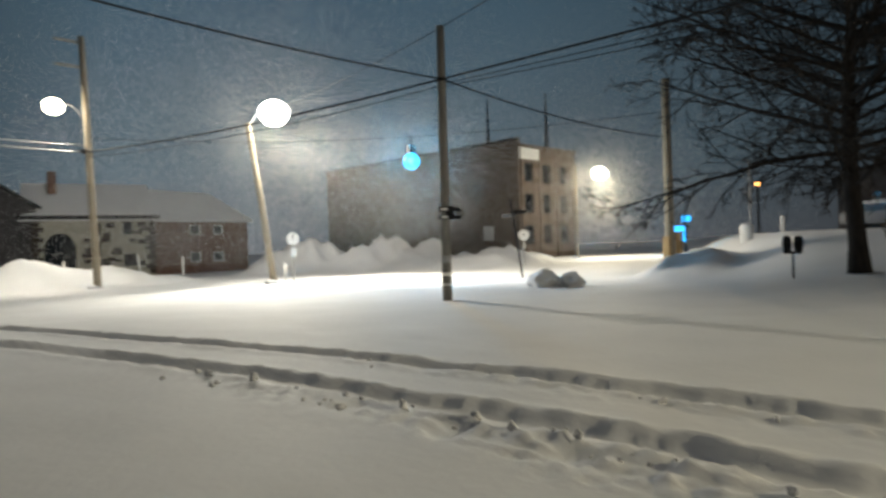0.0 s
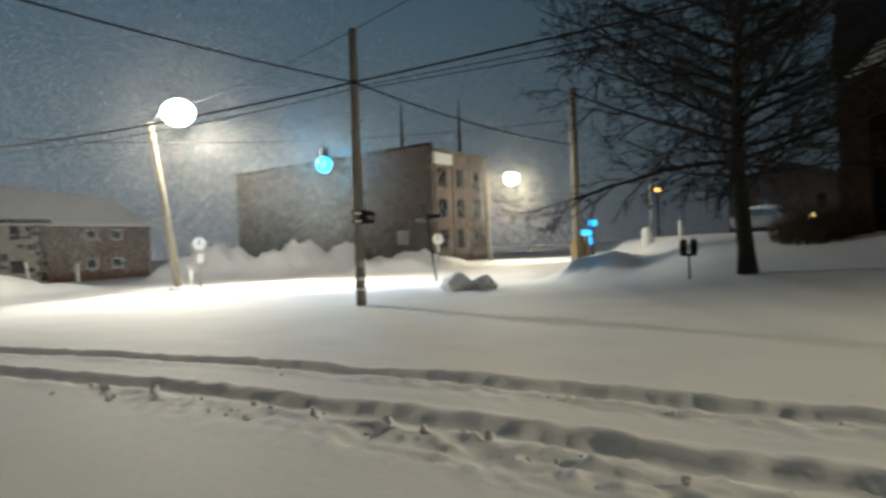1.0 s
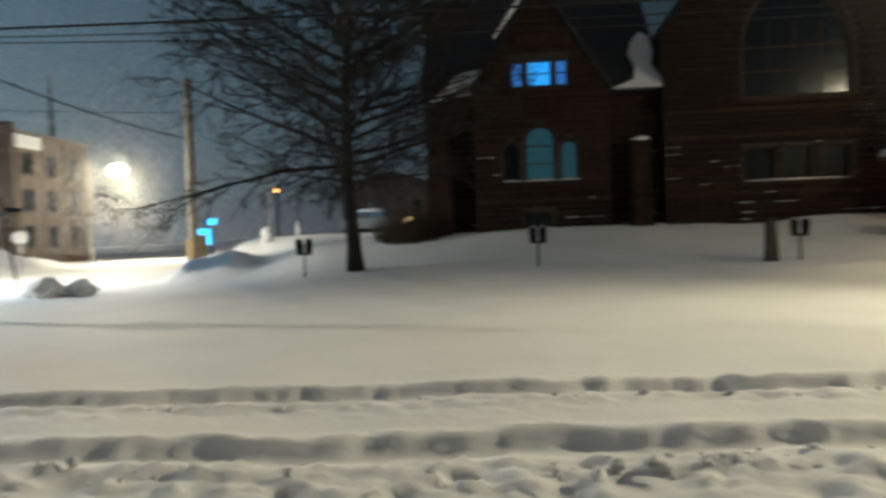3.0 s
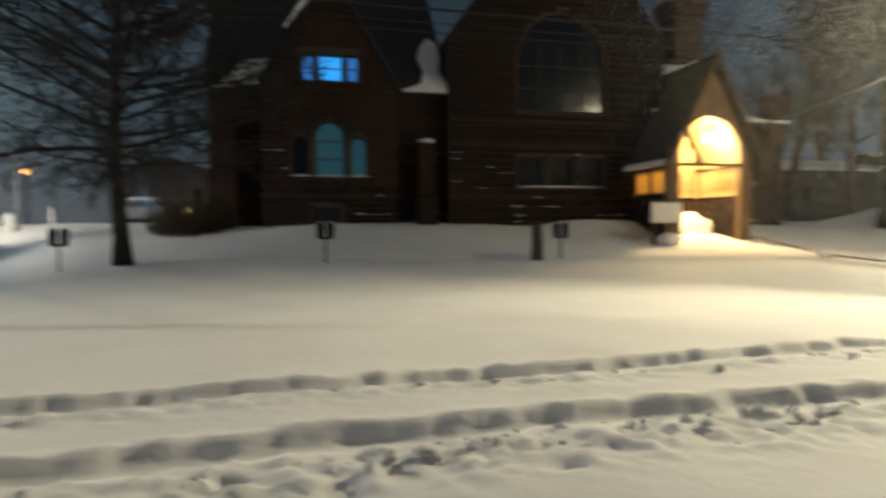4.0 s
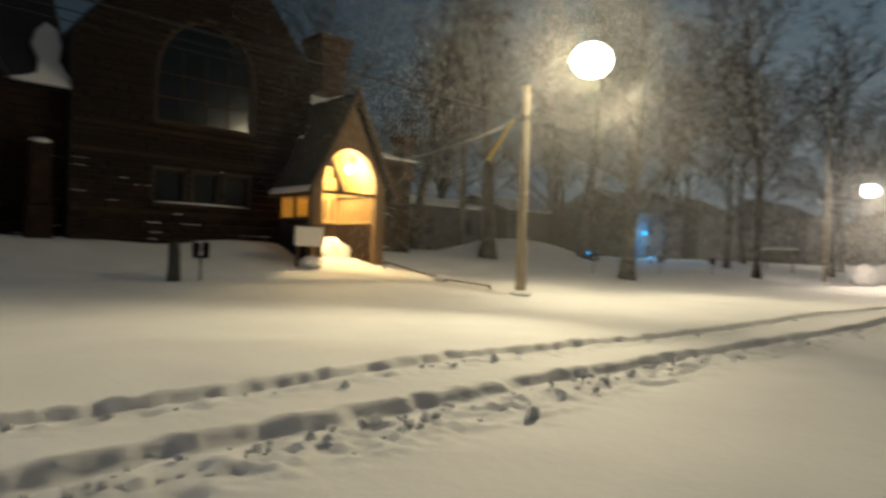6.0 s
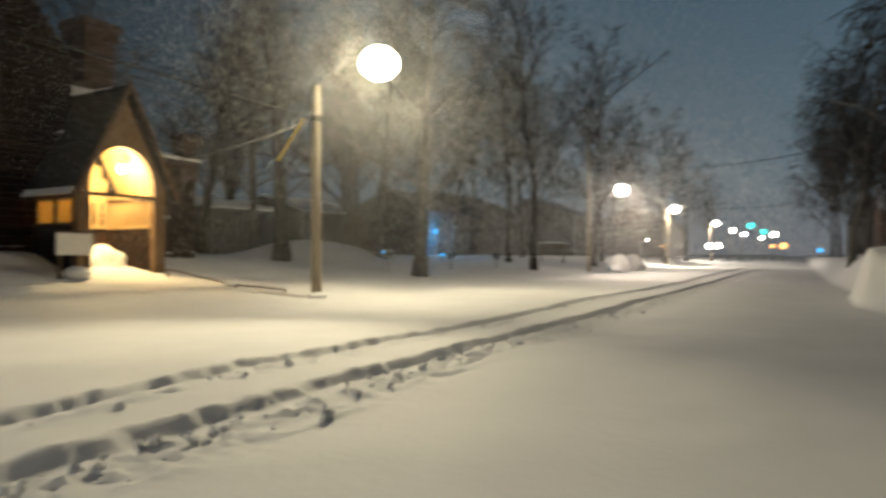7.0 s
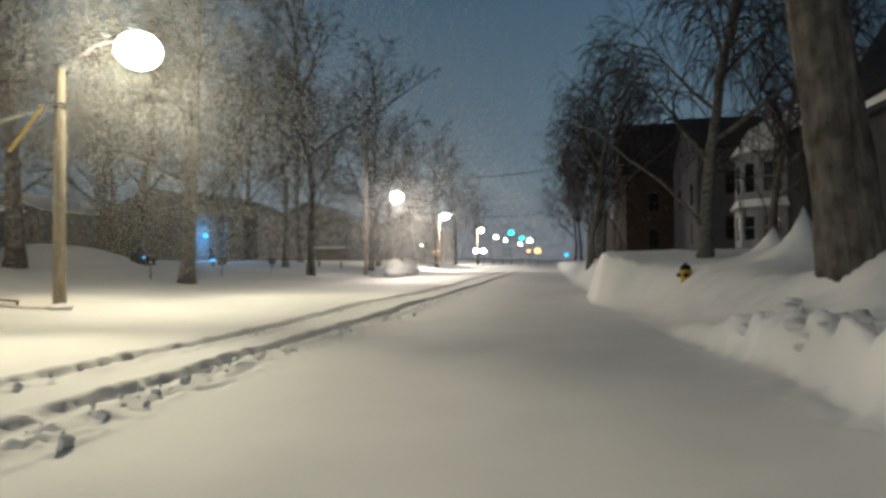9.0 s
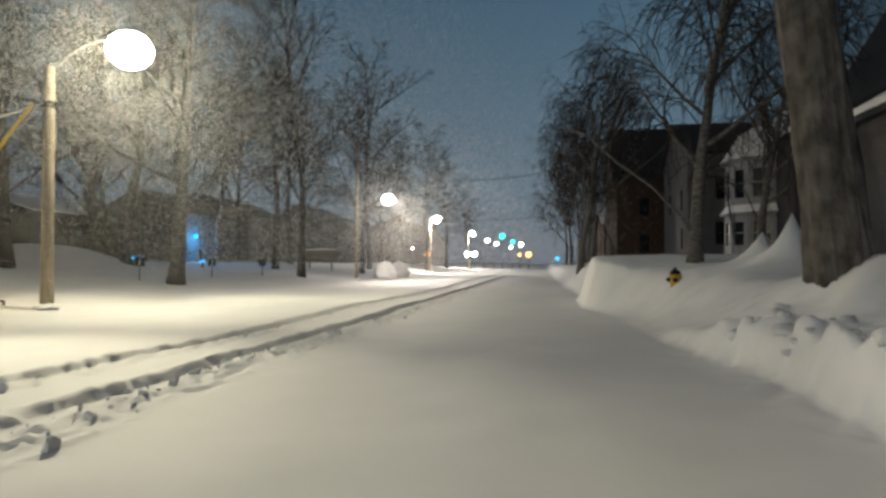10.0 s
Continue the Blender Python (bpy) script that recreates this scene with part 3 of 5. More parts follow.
A_HI, A_TOP, D_HI = (-14.6, -14.55, 6.9), (-14.6, -14.55, 8.5), (-17.1, 20.5, 7.17)
Z_HI, K_HI = (-11.1, -37.6, 7.25), (-28.9, -14.2, 6.4)
wire("cable", A_HI, D_HI, 0.12, 0.035, "thick black bundled cable between the poles")
wire("cable", (-14.6, -14.5, 6.75), (-17.1, 20.5, 6.98), 0.28, 0.016, "thin black cable under the bundle")
wire("cable", (-14.6, -14.5, 6.65), (-17.1, 20.5, 6.9), 0.42, 0.016, "thin black cable under the bundle")
wire("cable", A_HI, Z_HI, 0.25, 0.04, "thick black bundled cable across the junction")
wire("cable", (-14.6, -14.5, 6.7), (-11.1, -37.6, 7.0), 0.35, 0.018, "thin black cable across the junction")
wire("cable", A_HI, (2.5, -16.0, 8.0), 0.3, 0.03, "black cable running over the road")
wire("cable", A_HI, K_HI, 0.3, 0.03, "black cable from pole to pole")
wire("cable", (-14.6, -14.5, 6.5), (-34, -34, 7.4), 0.6, 0.014, "thin black cable over the side street")
wire("cable", A_TOP, (-19, -32, 9.6), 0.2, 0.016, "thin black top wire")
wire("cable", A_TOP, (-11, 20, 12.5), 0.3, 0.016, "thin black top wire")
wire("cable", Z_HI, (-2, -42, 8.3), 0.15, 0.035, "pale lit bundled cable beyond the pole", CABLE_LIT)
wire("cable", (-11.1, -37.6, 7.6), (-2, -42, 8.6), 0.15, 0.03, "pale lit cable beyond the pole", CABLE_LIT)
wire("cable", D_HI, (-17.0, 58.0, 8.0), 0.6, 0.03, "black bundled cable along the avenue")
wire("cable", D_HI, (-34, 26, 7.3), 0.25, 0.03, "service cable running to the church yard", CABLE_LIT)
wire("cable", (-17.1, 20.5, 7.3), (-34, 27.5, 7.6), 0.25, 0.02, "service cable running to the church yard", CABLE_LIT)
wire("cable", (-17.0, 58.0, 9.8), (2.0, 62, 10.5), 0.9, 0.03, "cable sagging across the avenue")
wire("cable", (-17.0, 100, 8.7), (3.0, 104, 9.3), 0.6, 0.035, "cable sagging across the avenue")
# guy guard hanging beside the lamp pole
guard = thing("guy_wire", -18.6, 19.4, 5.4, "slanting guy wire with yellow plastic guard", "guy wire")
Shape().tube([(-17.25, 20.35, 7.3), (-17.9, 19.85, 6.0)], 0.02, 6).ob("wire", STEEL, guard)
Shape().tube([(-17.45, 20.15, 7.15), (-18.25, 19.55, 5.45)], 0.055, 8).ob("guard", YELLOW, guard, "yellow plastic guard")

# hanging traffic signal over the junction
SIG = Vector((-21.6, -23.8, 5.85))
wire("cable", (-11.1, -37.6, 8.0), (-28.9, -14.2, 7.6), 0.7, 0.015, "span wire that carries the traffic signal")
signal = thing("traffic_signal", SIG.x, SIG.y, SIG.z - 0.6, "traffic signal hung on a span wire, glowing cyan", "traffic signal")
Shape().box(SIG.x - 0.18, SIG.x + 0.18, SIG.y - 0.18, SIG.y + 0.18, SIG.z - 0.22, SIG.z + 0.85, 0.04).ob("housing", BLACK, signal)
Shape().tube([(SIG.x, SIG.y, SIG.z + 0.8), (SIG.x, SIG.y, SIG.z + 1.35)], 0.03, 6).ob("hanger", BLACK, signal)
# lens ball wider than the housing: the signal's glare put into its shape
Shape().blob(SIG.x + 0.16, SIG.y + 0.18, SIG.z, 0.39, 0.39, 0.40, rough=0, sub=3).ob("lens", GLOW_CYAN, signal, "cyan signal lens enlarged to the size of its glare", smooth=True)
lamp_light(SIG.x + 0.6, SIG.y + 0.6, SIG.z, 1300, (0.03, 0.5, 1.0), 0.3)


# ---- parking meters, signs, hydrant ----
def meter(x, y, yaw, twin=True):
    z = ground_z(x, y)
    e = thing("parking_meter", x, y, z - 0.02, "black twin-head parking meter on a post in snow", "parking meter", "parking meters")
    c, s = math.cos(radians(yaw)), math.sin(radians(yaw))
    Shape().lathe(x, y, [(0.035, z - 0.4), (0.035, z + 0.8)], 10).ob("post", BLACK, e, smooth=True)
    if twin:
        Shape().box(x - 0.22 * abs(c) - 0.03, x + 0.22 * abs(c) + 0.03, y - 0.22 * abs(s) - 0.03, y + 0.22 * abs(s) + 0.03, z + 0.76, z + 0.84, 0.01).ob("bracket", BLACK, e)
    for k in ((-1, 1) if twin else (0,)):
        px, py = x + 0.155 * k * c, y + 0.155 * k * s
        h = Shape()
        n = 12
        out = [(-0.11, 0.0), (0.11, 0.0), (0.13, 0.30)] + [(0.13 * math.cos(a), 0.36 + 0.15 * math.sin(a)) for a in (math.pi * i / n for i in range(n + 1))] + [(-0.13, 0.30)]
        m = Matrix.Translation((px, py, z + 0.82)) @ Matrix.Rotation(radians(yaw), 4, "Z") @ Matrix.Rotation(radians(90), 4, "X") @ Matrix.Translation((0, 0, 0.08))
        h.wall(out, [], 0.16, m)
        head = h.ob("meter_head", BLACK, e, "rounded black meter head")
        m2 = Matrix.Translation((px, py, z + 0.82)) @ Matrix.Rotation(radians(yaw), 4, "Z") @ Matrix.Rotation(radians(90), 4, "X") @ Matrix.Translation((0, 0, 0.084))
        Shape().wall([(-0.08, 0.34), (0.08, 0.34), (0.06, 0.44), (-0.06, 0.44)], [], 0.004, m2).ob("meter_window", GLASS_DARK, head, "small dark meter window")
        cap = Shape().blob(px, py, z + 0.82 + 0.50, 0.11, 0.09, 0.035, seed=k + 3, sub=1)
        cap.ob("snow_cap", SNOW, head, smooth=True)
    return e


for mx, my in ((-22.0, -6.85), (-22.0, 1.1), (-22.0, 9.4), (-22.3, 33.5), (-22.3, 41.5), (-22.3, 49.5)):
    meter(mx, my, math.degrees(math.atan2(-mx, my)) - 0 if abs(my) < 12 else 40)

# leaning street name post at the far corner
sx, sy = -26.3, -20.8
sz = ground_z(sx, sy)
post = thing("street_sign_post", sx, sy, sz - 0.02, "leaning dark street name signpost beside snow lumps", "signpost")
Shape().tube([(sx, sy, sz - 0.3), (sx + 0.35, sy - 0.45, 4.0)], 0.05, 8).ob("post", BLACK, post)
Shape().box(sx + 0.0, sx + 0.12, sy - 1.25, sy - 0.3, 3.05, 3.25).ob("street_sign", BLACK, post, "dark street name blade")
Shape().box(sx - 0.75, sx + 0.2, sy + 0.05 - 0.4, sy + 0.1 - 0.4, 3.22, 3.42).ob("street_sign", BLACK, post, "dark street name blade")
for k, (rx, ry, s) in enumerate(((-20.4, -15.2, 0.54), (-20.9, -14.2, 0.42), (-20.75, -14.75, 0.3))):
    o = Shape().blob(rx, ry, ground_z(rx, ry) + s * 0.35, s * 1.15, s, s * 0.75, seed=k + 20, rough=0.7, sub=3).ob("snow_lump", SNOW_HARD, smooth=True)
    tagged(o, "frozen lump of ploughed snow on the road edge", "snow lump", "snow lumps")


def round_sign(x, y, h, rad, label, mats):
    z = ground_z(x, y)
    e = thing("road_sign", x, y, z - 0.02, label, "road sign")
    d = Vector((-x, -y, 0)).normalized()
    Shape().lathe(x, y, [(0.035, z - 0.4), (0.035, h)], 8).ob("post", STEEL, e)
    q = (Vector((0, 0, 1))).rotation_difference(d).to_matrix().to_4x4()
    bm = bmesh.new()
    bmesh.ops.create_cone(bm, cap_ends=True, segments=8 if mats is None else 20, radius1=rad, radius2=rad, depth=0.03)
    Shape().take(bm, Matrix.Translation(Vector((x, y, h)) + d * 0.05) @ q).ob("plate", WHITE, e, "snow-crusted round sign plate")
    Shape().box(x - 0.16, x + 0.16, y - 0.02 + d.y * 0.05, y + 0.02 + d.y * 0.05, h - 0.95, h - 0.5).ob("sub_plate", WHITE, e, "small white plate below")
    Shape().box(x - 0.04 + d.x * 0.07, x + 0.04 + d.x * 0.07, y + d.y * 0.07 - 0.01, y + d.y * 0.07 + 0.01, h - 0.05, h + rad * 0.7).ob("symbol", BLACK, e, "dark bar on the sign")
    return e


round_sign(-19.2, -30.9, 2.35, 0.34, "white round road sign crusted with snow", True)
round_sign(-37.5, -29.5, 2.3, 0.42, "pale octagonal stop sign seen from behind", None)
# traffic bollards and short posts near the far house
for k, (bx, by, bz, ln) in enumerate(((-15.5, -42.6, 1.75, 0.25), (-17.7, -41.6, 1.55, 0.0), (-10.6, -40.6, 1.5, 0.0), (-19.1, -31.6, 1.0, 0.0))):
    z = ground_z(bx, by)
    o = Shape().tube([(bx, by, z - 0.3), (bx + ln, by, bz)], 0.07, 8).ob("marker_post", WHITE, smooth=True)
    tagged(o, "short pale marker post sticking out of snow", "marker post", "marker posts")

hx, hy = 3.82, 20.4
hz = ground_z(hx, hy)
hyd = thing("fire_hydrant", hx, hy, hz - 0.02, "yellow and black fire hydrant half buried in the snowbank", "hydrant")
Shape().lathe(hx, hy, [(0.11, hz - 0.3), (0.11, hz + 0.16), (0.15, hz + 0.17), (0.15, hz + 0.21), (0.12, hz + 0.22)], 14).ob("barrel", YELLOW, hyd, smooth=False)
Shape().lathe(hx, hy, [(0.13, hz + 0.22), (0.125, hz + 0.27), (0.09, hz + 0.32), (0.03, hz + 0.345), (0.03, hz + 0.39)], 14).ob("bonnet", BLACK, hyd, "black domed bonnet with nut", smooth=True)
for a in (0, 120, 240):
    d = Vector((math.cos(radians(a + 20)), math.sin(radians(a + 20)), 0))
    c = Vector((hx, hy, hz + 0.09))
    Shape().tube([c + d * 0.08, c + d * 0.17, c + d * 0.18, c + d * 0.21], [0.06, 0.06, 0.045, 0.045], 10).ob("nozzle_cap", BLACK, hyd)
hyd.scale = (1.25, 1.25, 1.25)


# ---- stone church across the road ----
church = thing("stone_church", -30, 7, 0.8, "dark red-brown sandstone church building with steep slate roofs", "church")
CH = [("gable_wall", -29.4, [(-1.2, 0.6), (4.7, 0.6), (4.7, 7.9), (1.75, 12.7), (-1.2, 7.9)],
       [rect(0.50, 1.05, 8.05, 9.2), rect(1.2, 2.3, 8.05, 9.2), rect(2.45, 3.0, 8.05, 9.2),
        arch(0.05, 0.80, 3.85, 5.25), arch(1.05, 2.35, 3.85, 5.65), arch(2.6, 3.35, 3.85, 5.25), rect(0.9, 2.2, 1.75, 2.5)]),
      ("side_wall", -30.0, rect(-3.2, -1.2, 0.6, 7.9), []),
      ("side_wall", -30.0, rect(4.7, 7.0, 0.6, 7.7), []),
      ("great_gable_wall", -29.2, [(7.0, 0.6), (17.9, 0.6), (17.9, 10.7), (15.9, 13.2), (12.45, 17.5), (9.0, 12.6), (7.4, 10.6), (7.0, 9.9)],
       [arch(10.3, 14.8, 7.0, 9.0, point=1.25), rect(10.3, 11.6, 3.5, 4.9), rect(12.0, 13.1, 3.5, 4.9), rect(13.5, 14.7, 3.5, 4.9)]),
      ("annex_wall", -31.0, rect(20.4, 26.3, 0.8, 7.2), [rect(22.0, 22.9, 3.0, 4.8)])]
for nm, x, outer, holes in CH:
    Shape().wall(outer, holes, 0.6, facing_x(x)).ob(nm, MORTAR, church)
Shape().wall([(0, 0.6), (10, 0.6), (10, 7.9), (5, 14), (0, 7.9)], [], 0.5, facing(-40, -3.2, -30, -3.2)).ob("end_wall", STONE, church)
Shape().wall(rect(0, 9, 0.6, 7.2), [], 0.5, facing(-31, 26.3, -40, 26.3)).ob("end_wall", STONE, church)
Shape().wall(rect(0, 8, 0.6, 10.6), [], 0.5, facing(-29.8, 17.9, -38, 17.9)).ob("end_wall", STONE, church)
Shape().wall(rect(0, 1.0, 0.6, 9.9), [], 0.4, facing(-30.6, 7.0, -29.8, 7.0)).ob("end_wall", STONE, church)


def slab(pts, thick, name, mat, parent, label=""):
    """A roof slab from its four upper corners."""
    a, b, c, d = (Vector(p) for p in pts)
    n = (b - a).cross(d - a).normalized() * thick
    return Shape().add([a, b, c, d, a - n, b - n, c - n, d - n], [(0, 1, 2, 3), (7, 6, 5, 4), (0, 4, 5, 1), (1, 5, 6, 2), (2, 6, 7, 3), (3, 7, 4, 0)]).ob(name, mat, parent, label)


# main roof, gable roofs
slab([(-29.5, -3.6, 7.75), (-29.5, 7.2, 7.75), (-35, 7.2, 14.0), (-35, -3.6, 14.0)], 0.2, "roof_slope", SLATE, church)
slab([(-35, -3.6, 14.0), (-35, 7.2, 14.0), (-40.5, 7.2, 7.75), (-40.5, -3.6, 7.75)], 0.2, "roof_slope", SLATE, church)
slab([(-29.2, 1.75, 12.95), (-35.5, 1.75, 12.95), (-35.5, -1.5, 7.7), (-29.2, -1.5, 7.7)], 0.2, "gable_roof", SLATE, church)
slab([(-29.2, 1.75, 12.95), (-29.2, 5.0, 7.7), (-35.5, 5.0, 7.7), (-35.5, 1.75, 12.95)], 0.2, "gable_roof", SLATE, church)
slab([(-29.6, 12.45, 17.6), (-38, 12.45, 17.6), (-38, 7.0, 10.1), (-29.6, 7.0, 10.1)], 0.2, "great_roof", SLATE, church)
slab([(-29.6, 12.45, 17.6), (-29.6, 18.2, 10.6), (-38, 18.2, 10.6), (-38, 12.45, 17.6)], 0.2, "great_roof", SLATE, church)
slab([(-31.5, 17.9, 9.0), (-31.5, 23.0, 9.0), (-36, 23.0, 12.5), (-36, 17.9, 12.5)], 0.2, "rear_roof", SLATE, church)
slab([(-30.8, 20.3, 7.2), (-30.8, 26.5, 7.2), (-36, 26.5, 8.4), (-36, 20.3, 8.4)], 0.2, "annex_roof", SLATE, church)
# snow that clings to the roofs
for nm, pts in (("roof_snow", [(-31.4, 17.9, 9.15), (-31.4, 23.0, 9.15), (-35.9, 23.0, 12.7), (-35.9, 17.9, 12.7)]),
                ("roof_snow", [(-30.7, 20.3, 7.27), (-30.7, 26.5, 7.27), (-35.9, 26.5, 8.55), (-35.9, 20.3, 8.55)])):
    slab(pts, 0.12, nm, SNOW, church, "blown snow lying on the roof")


def patch(outline, x):
    """A pillow of blown snow with an outline in (y, z) that leans back with the roof."""
    lean = Matrix(((0, -0.88, 1, x + 0.88 * 7.7), (1, 0, 0, 0), (0, 1, 0, 0), (0, 0, 0, 1)))
    return Shape().wall(outline, [], 0.35, lean).ob("valley_snow", SNOW, church, "blown snow packed in the roof valley")


patch([(4.8, 7.72), (5.4, 7.95), (5.9, 8.2), (6.05, 8.9), (5.9, 9.6), (6.2, 10.4), (6.6, 10.9), (6.95, 10.6), (6.99, 9.7), (6.75, 8.9), (6.99, 8.2), (6.99, 7.7)], -29.15)
patch([(-2.8, 7.75), (-2.3, 8.4), (-2.0, 8.9), (-1.2, 9.1), (-0.75, 9.15), (-1.0, 8.6), (-1.25, 8.0), (-1.3, 7.75)], -29.1)
Shape().tube([(-29.2, -0.2, 10.2), (-29.2, 0.7, 11.45), (-29.2, 1.2, 12.15)], [0.05, 0.12, 0.04], 6).ob("coping_snow", SNOW, church, smooth=True)

# windows
def church_window(x, outline, pane, frame_w=0.07):
    us, vs = [p[0] for p in outline], [p[1] for p in outline]
    cu, cv = (min(us) + max(us)) / 2, (min(vs) + max(vs)) / 2
    ku, kv = 1 - 2 * frame_w / (max(us) - min(us)), 1 - 2 * frame_w / (max(vs) - min(vs))
    inner = [(cu + (u - cu) * ku, cv + (v - cv) * kv) for u, v in outline]
    f = Shape().wall(outline, [inner], 0.08, facing_x(x - 0.25)).ob("window", TIMBER_DARK, church)
    Shape().wall(inner, [], 0.02, facing_x(x - 0.29)).ob("pane", pane, f)
    return f


def bars_on(f, x, u0, u1, v0, v1, nu, nv):
    for i in range(1, nu):
        u = u0 + (u1 - u0) * i / nu
        Shape().box(x - 0.29, x - 0.25, u - 0.02, u + 0.02, v0, v1).ob("glazing_bar", TIMBER_DARK, f)
    for j in range(1, nv):
        v = v0 + (v1 - v0) * j / nv
        Shape().box(x - 0.292, x - 0.248, u0, u1, v - 0.025, v + 0.025).ob("glazing_bar", TIMBER_DARK, f)


GW = CH[0][3]
for i, (o, p) in enumerate(zip(GW[:6], (PANE_BLUE_DIM, PANE_BLUE, PANE_BLUE_DIM, GLASS_DARK, GLASS_BLUE, GLASS_BLUE))):
    f = church_window(-29.4, o, p)
    if i < 3:
        bars_on(f, -29.4, o[0][0], o[1][0], 8.05, 9.2, 1, 2)
    elif i == 4:
        bars_on(f, -29.4, 1.05, 2.35, 3.85, 6.2, 1, 3)
church_window(-29.4, GW[6], GLASS_DARK)
bw = CH[3][3]
f = church_window(-29.2, bw[0], GLASS_DARK, 0.12)
bars_on(f, -29.2, 10.4, 14.7, 7.1, 10.2, 4, 3)
for o in bw[1:]:
    church_window(-29.2, o, GLASS_DARK)
church_window(-31.0, CH[4][3][0], GLASS_DARK)
# sills with snow
for x, y0, y1, z in ((-29.4, -0.05, 0.9, 3.85), (-29.4, 0.95, 2.45, 3.85), (-29.4, 2.5, 3.45, 3.85), (-29.2, 10.1, 14.9, 6.95), (-29.2, 10.1, 14.9, 3.45), (-29.4, 0.4, 3.1, 8.0)):
    Shape().box(x - 0.2, x + 0.16, y0, y1, z - 0.18, z - 0.004, 0.02).ob("window_sill", STONE_TRIM, church)
    if z in (3.85, 3.45):
        y2 = y1
        Shape().blob(x + 0.02, (y0 + y2) / 2, z + 0.02, 0.13, (y2 - y0) * 0.47, 0.06, seed=int(y0 * 10), rough=0.2).ob("sill_snow", SNOW, church, "snow lying on the sill", smooth=True)
# window surrounds and string courses
for x, y0, y1, z, d in ((-29.4, -1.25, 4.75, 7.55, 0.12), (-29.4, -1.25, 4.75, 2.9, 0.1), (-29.2, 7.0, 17.95, 6.4, 0.12), (-29.2, 7.0, 17.95, 5.3, 0.10), (-29.2, 7.0, 17.95, 2.9, 0.1)):
    Shape().box(x - 0.05, x + d, y0, y1, z, z + 0.2, 0.02).ob("string_course", STONE_TRIM, church)
# corner buttresses
for x, y0, y1, z in ((-29.3, -3.4, -2.3, 7.6), (-29.0, 5.55, 6.45, 5.45), (-28.8, 17.2, 18.0, 7.2)):
    Shape().box(x - 0.6, x + 0.15, y0, y1, 0.6, z * 0.55, 0.05).box(x - 0.6, x - 0.05, y0 + 0.06, y1 - 0.06, z * 0.55, z, 0.05).ob("buttress", STONE, church)
    Shape().blob(x - 0.2, (y0 + y1) / 2, z + 0.04, 0.3, (y1 - y0) * 0.42, 0.12, seed=4).ob("buttress_snow", SNOW, church, smooth=True)


def chimney(x, y, w, z0, z1, nm="chimney"):
    c = Shape()
    c.box(x - w * 0.4, x + w * 0.4, y - w * 0.4, y + w * 0.4, z0, z1 - 0.9, 0.03)
    c.box(x - w * 0.47, x + w * 0.47, y - w * 0.47, y + w * 0.47, z1 - 0.9, z1 - 0.35, 0.03)
    c.box(x - w * 0.54, x + w * 0.54, y - w * 0.54, y + w * 0.54, z1 - 0.35, z1, 0.04)
    return c.ob(nm, DARK_BRICK, church, "dark brick chimney with corbelled cap")


chimney(-32, 20.6, 2.0, 10.5, 13.6)
chimney(-31.3, 25.9, 1.2, 6.0, 8.7)

# porch that stands out towards the street
PX, PB = -26.0, -29.8
porch = thing("church_porch", -27.8, 18.3, 0.9, "steep-gabled timber and stone porch with lit arched entrance", "porch")
Shape().wall([(16.2, 0.7), (20.4, 0.7), (20.4, 4.7), (18.35, 8.95), (16.2, 4.7)], [arch(16.75, 19.85, 0.75, 4.75, point=1.12)], 0.35, facing_x(PX)).ob("front_wall", TIMBER_MID, porch)
slab([(PX + 0.35, 18.35, 9.2), (PB, 18.35, 9.2), (PB, 15.75, 4.3), (PX + 0.35, 15.75, 4.3)], 0.18, "roof_slope", SLATE, porch)
slab([(PX + 0.35, 18.35, 9.2), (PX + 0.35, 20.85, 4.3), (PB, 20.85, 4.3), (PB, 18.35, 9.2)], 0.18, "roof_slope", SLATE, porch)
slab([(PX + 0.30, 15.84, 4.53), (PB, 15.84, 4.53), (PB, 15.70, 4.27), (PX + 0.30, 15.70, 4.27)], 0.06, "eave_snow", SNOW, porch, "strip of snow along the eave")
for s in (-1, 1):
    y0 = 18.35 + s * 2.5
    Shape().tube([(PX + 0.38, 18.35, 9.12), (PX + 0.38, y0, 4.2)], 0.12, 4).ob("bargeboard", TIMBER_DARK, porch)
Shape().lathe(PX + 0.3, 18.35, [(0.10, 8.8), (0.12, 9.3), (0.04, 9.6)], 8).ob("finial", TIMBER_DARK, porch)
# stone walls of the porch, open above
Shape().box(PB, PX - 0.4, 16.2, 16.6, 0.7, 3.0, 0.03).ob("side_wall", STONE, porch)
Shape().box(PB, PX - 0.4, 20.0, 20.4, 0.7, 3.0, 0.03).ob("side_wall", STONE, porch)
Shape().box(PB, PX - 0.3, 16.2, 16.6, 4.15, 4.5, 0.02).box(PB, PX - 0.3, 16.22, 16.58, 3.0, 3.12, 0.02).ob("side_beam", TIMBER_DARK, porch)
Shape().box(PB, PX - 0.36, 20.05, 20.4, 3.0, 4.6, 0.02).ob("side_panel", TIMBER, porch)
Shape().box(PB + 0.3, PX - 0.36, 19.86, 20.0, 4.3, 4.42, 0.01).ob("wall_plate", TIMBER_DARK, porch)
Shape().box(PB + 0.3, PX - 0.36, 19.84, 20.02, 2.98, 3.14, 0.02).ob("ledge", TIMBER, porch)
for k in range(10):
    x0 = PB + 0.5 + k * 0.31
    Shape().box(x0, x0 + 0.07, 19.9, 19.98, 3.14, 4.3, 0.01).ob("baluster", TIMBER, porch)
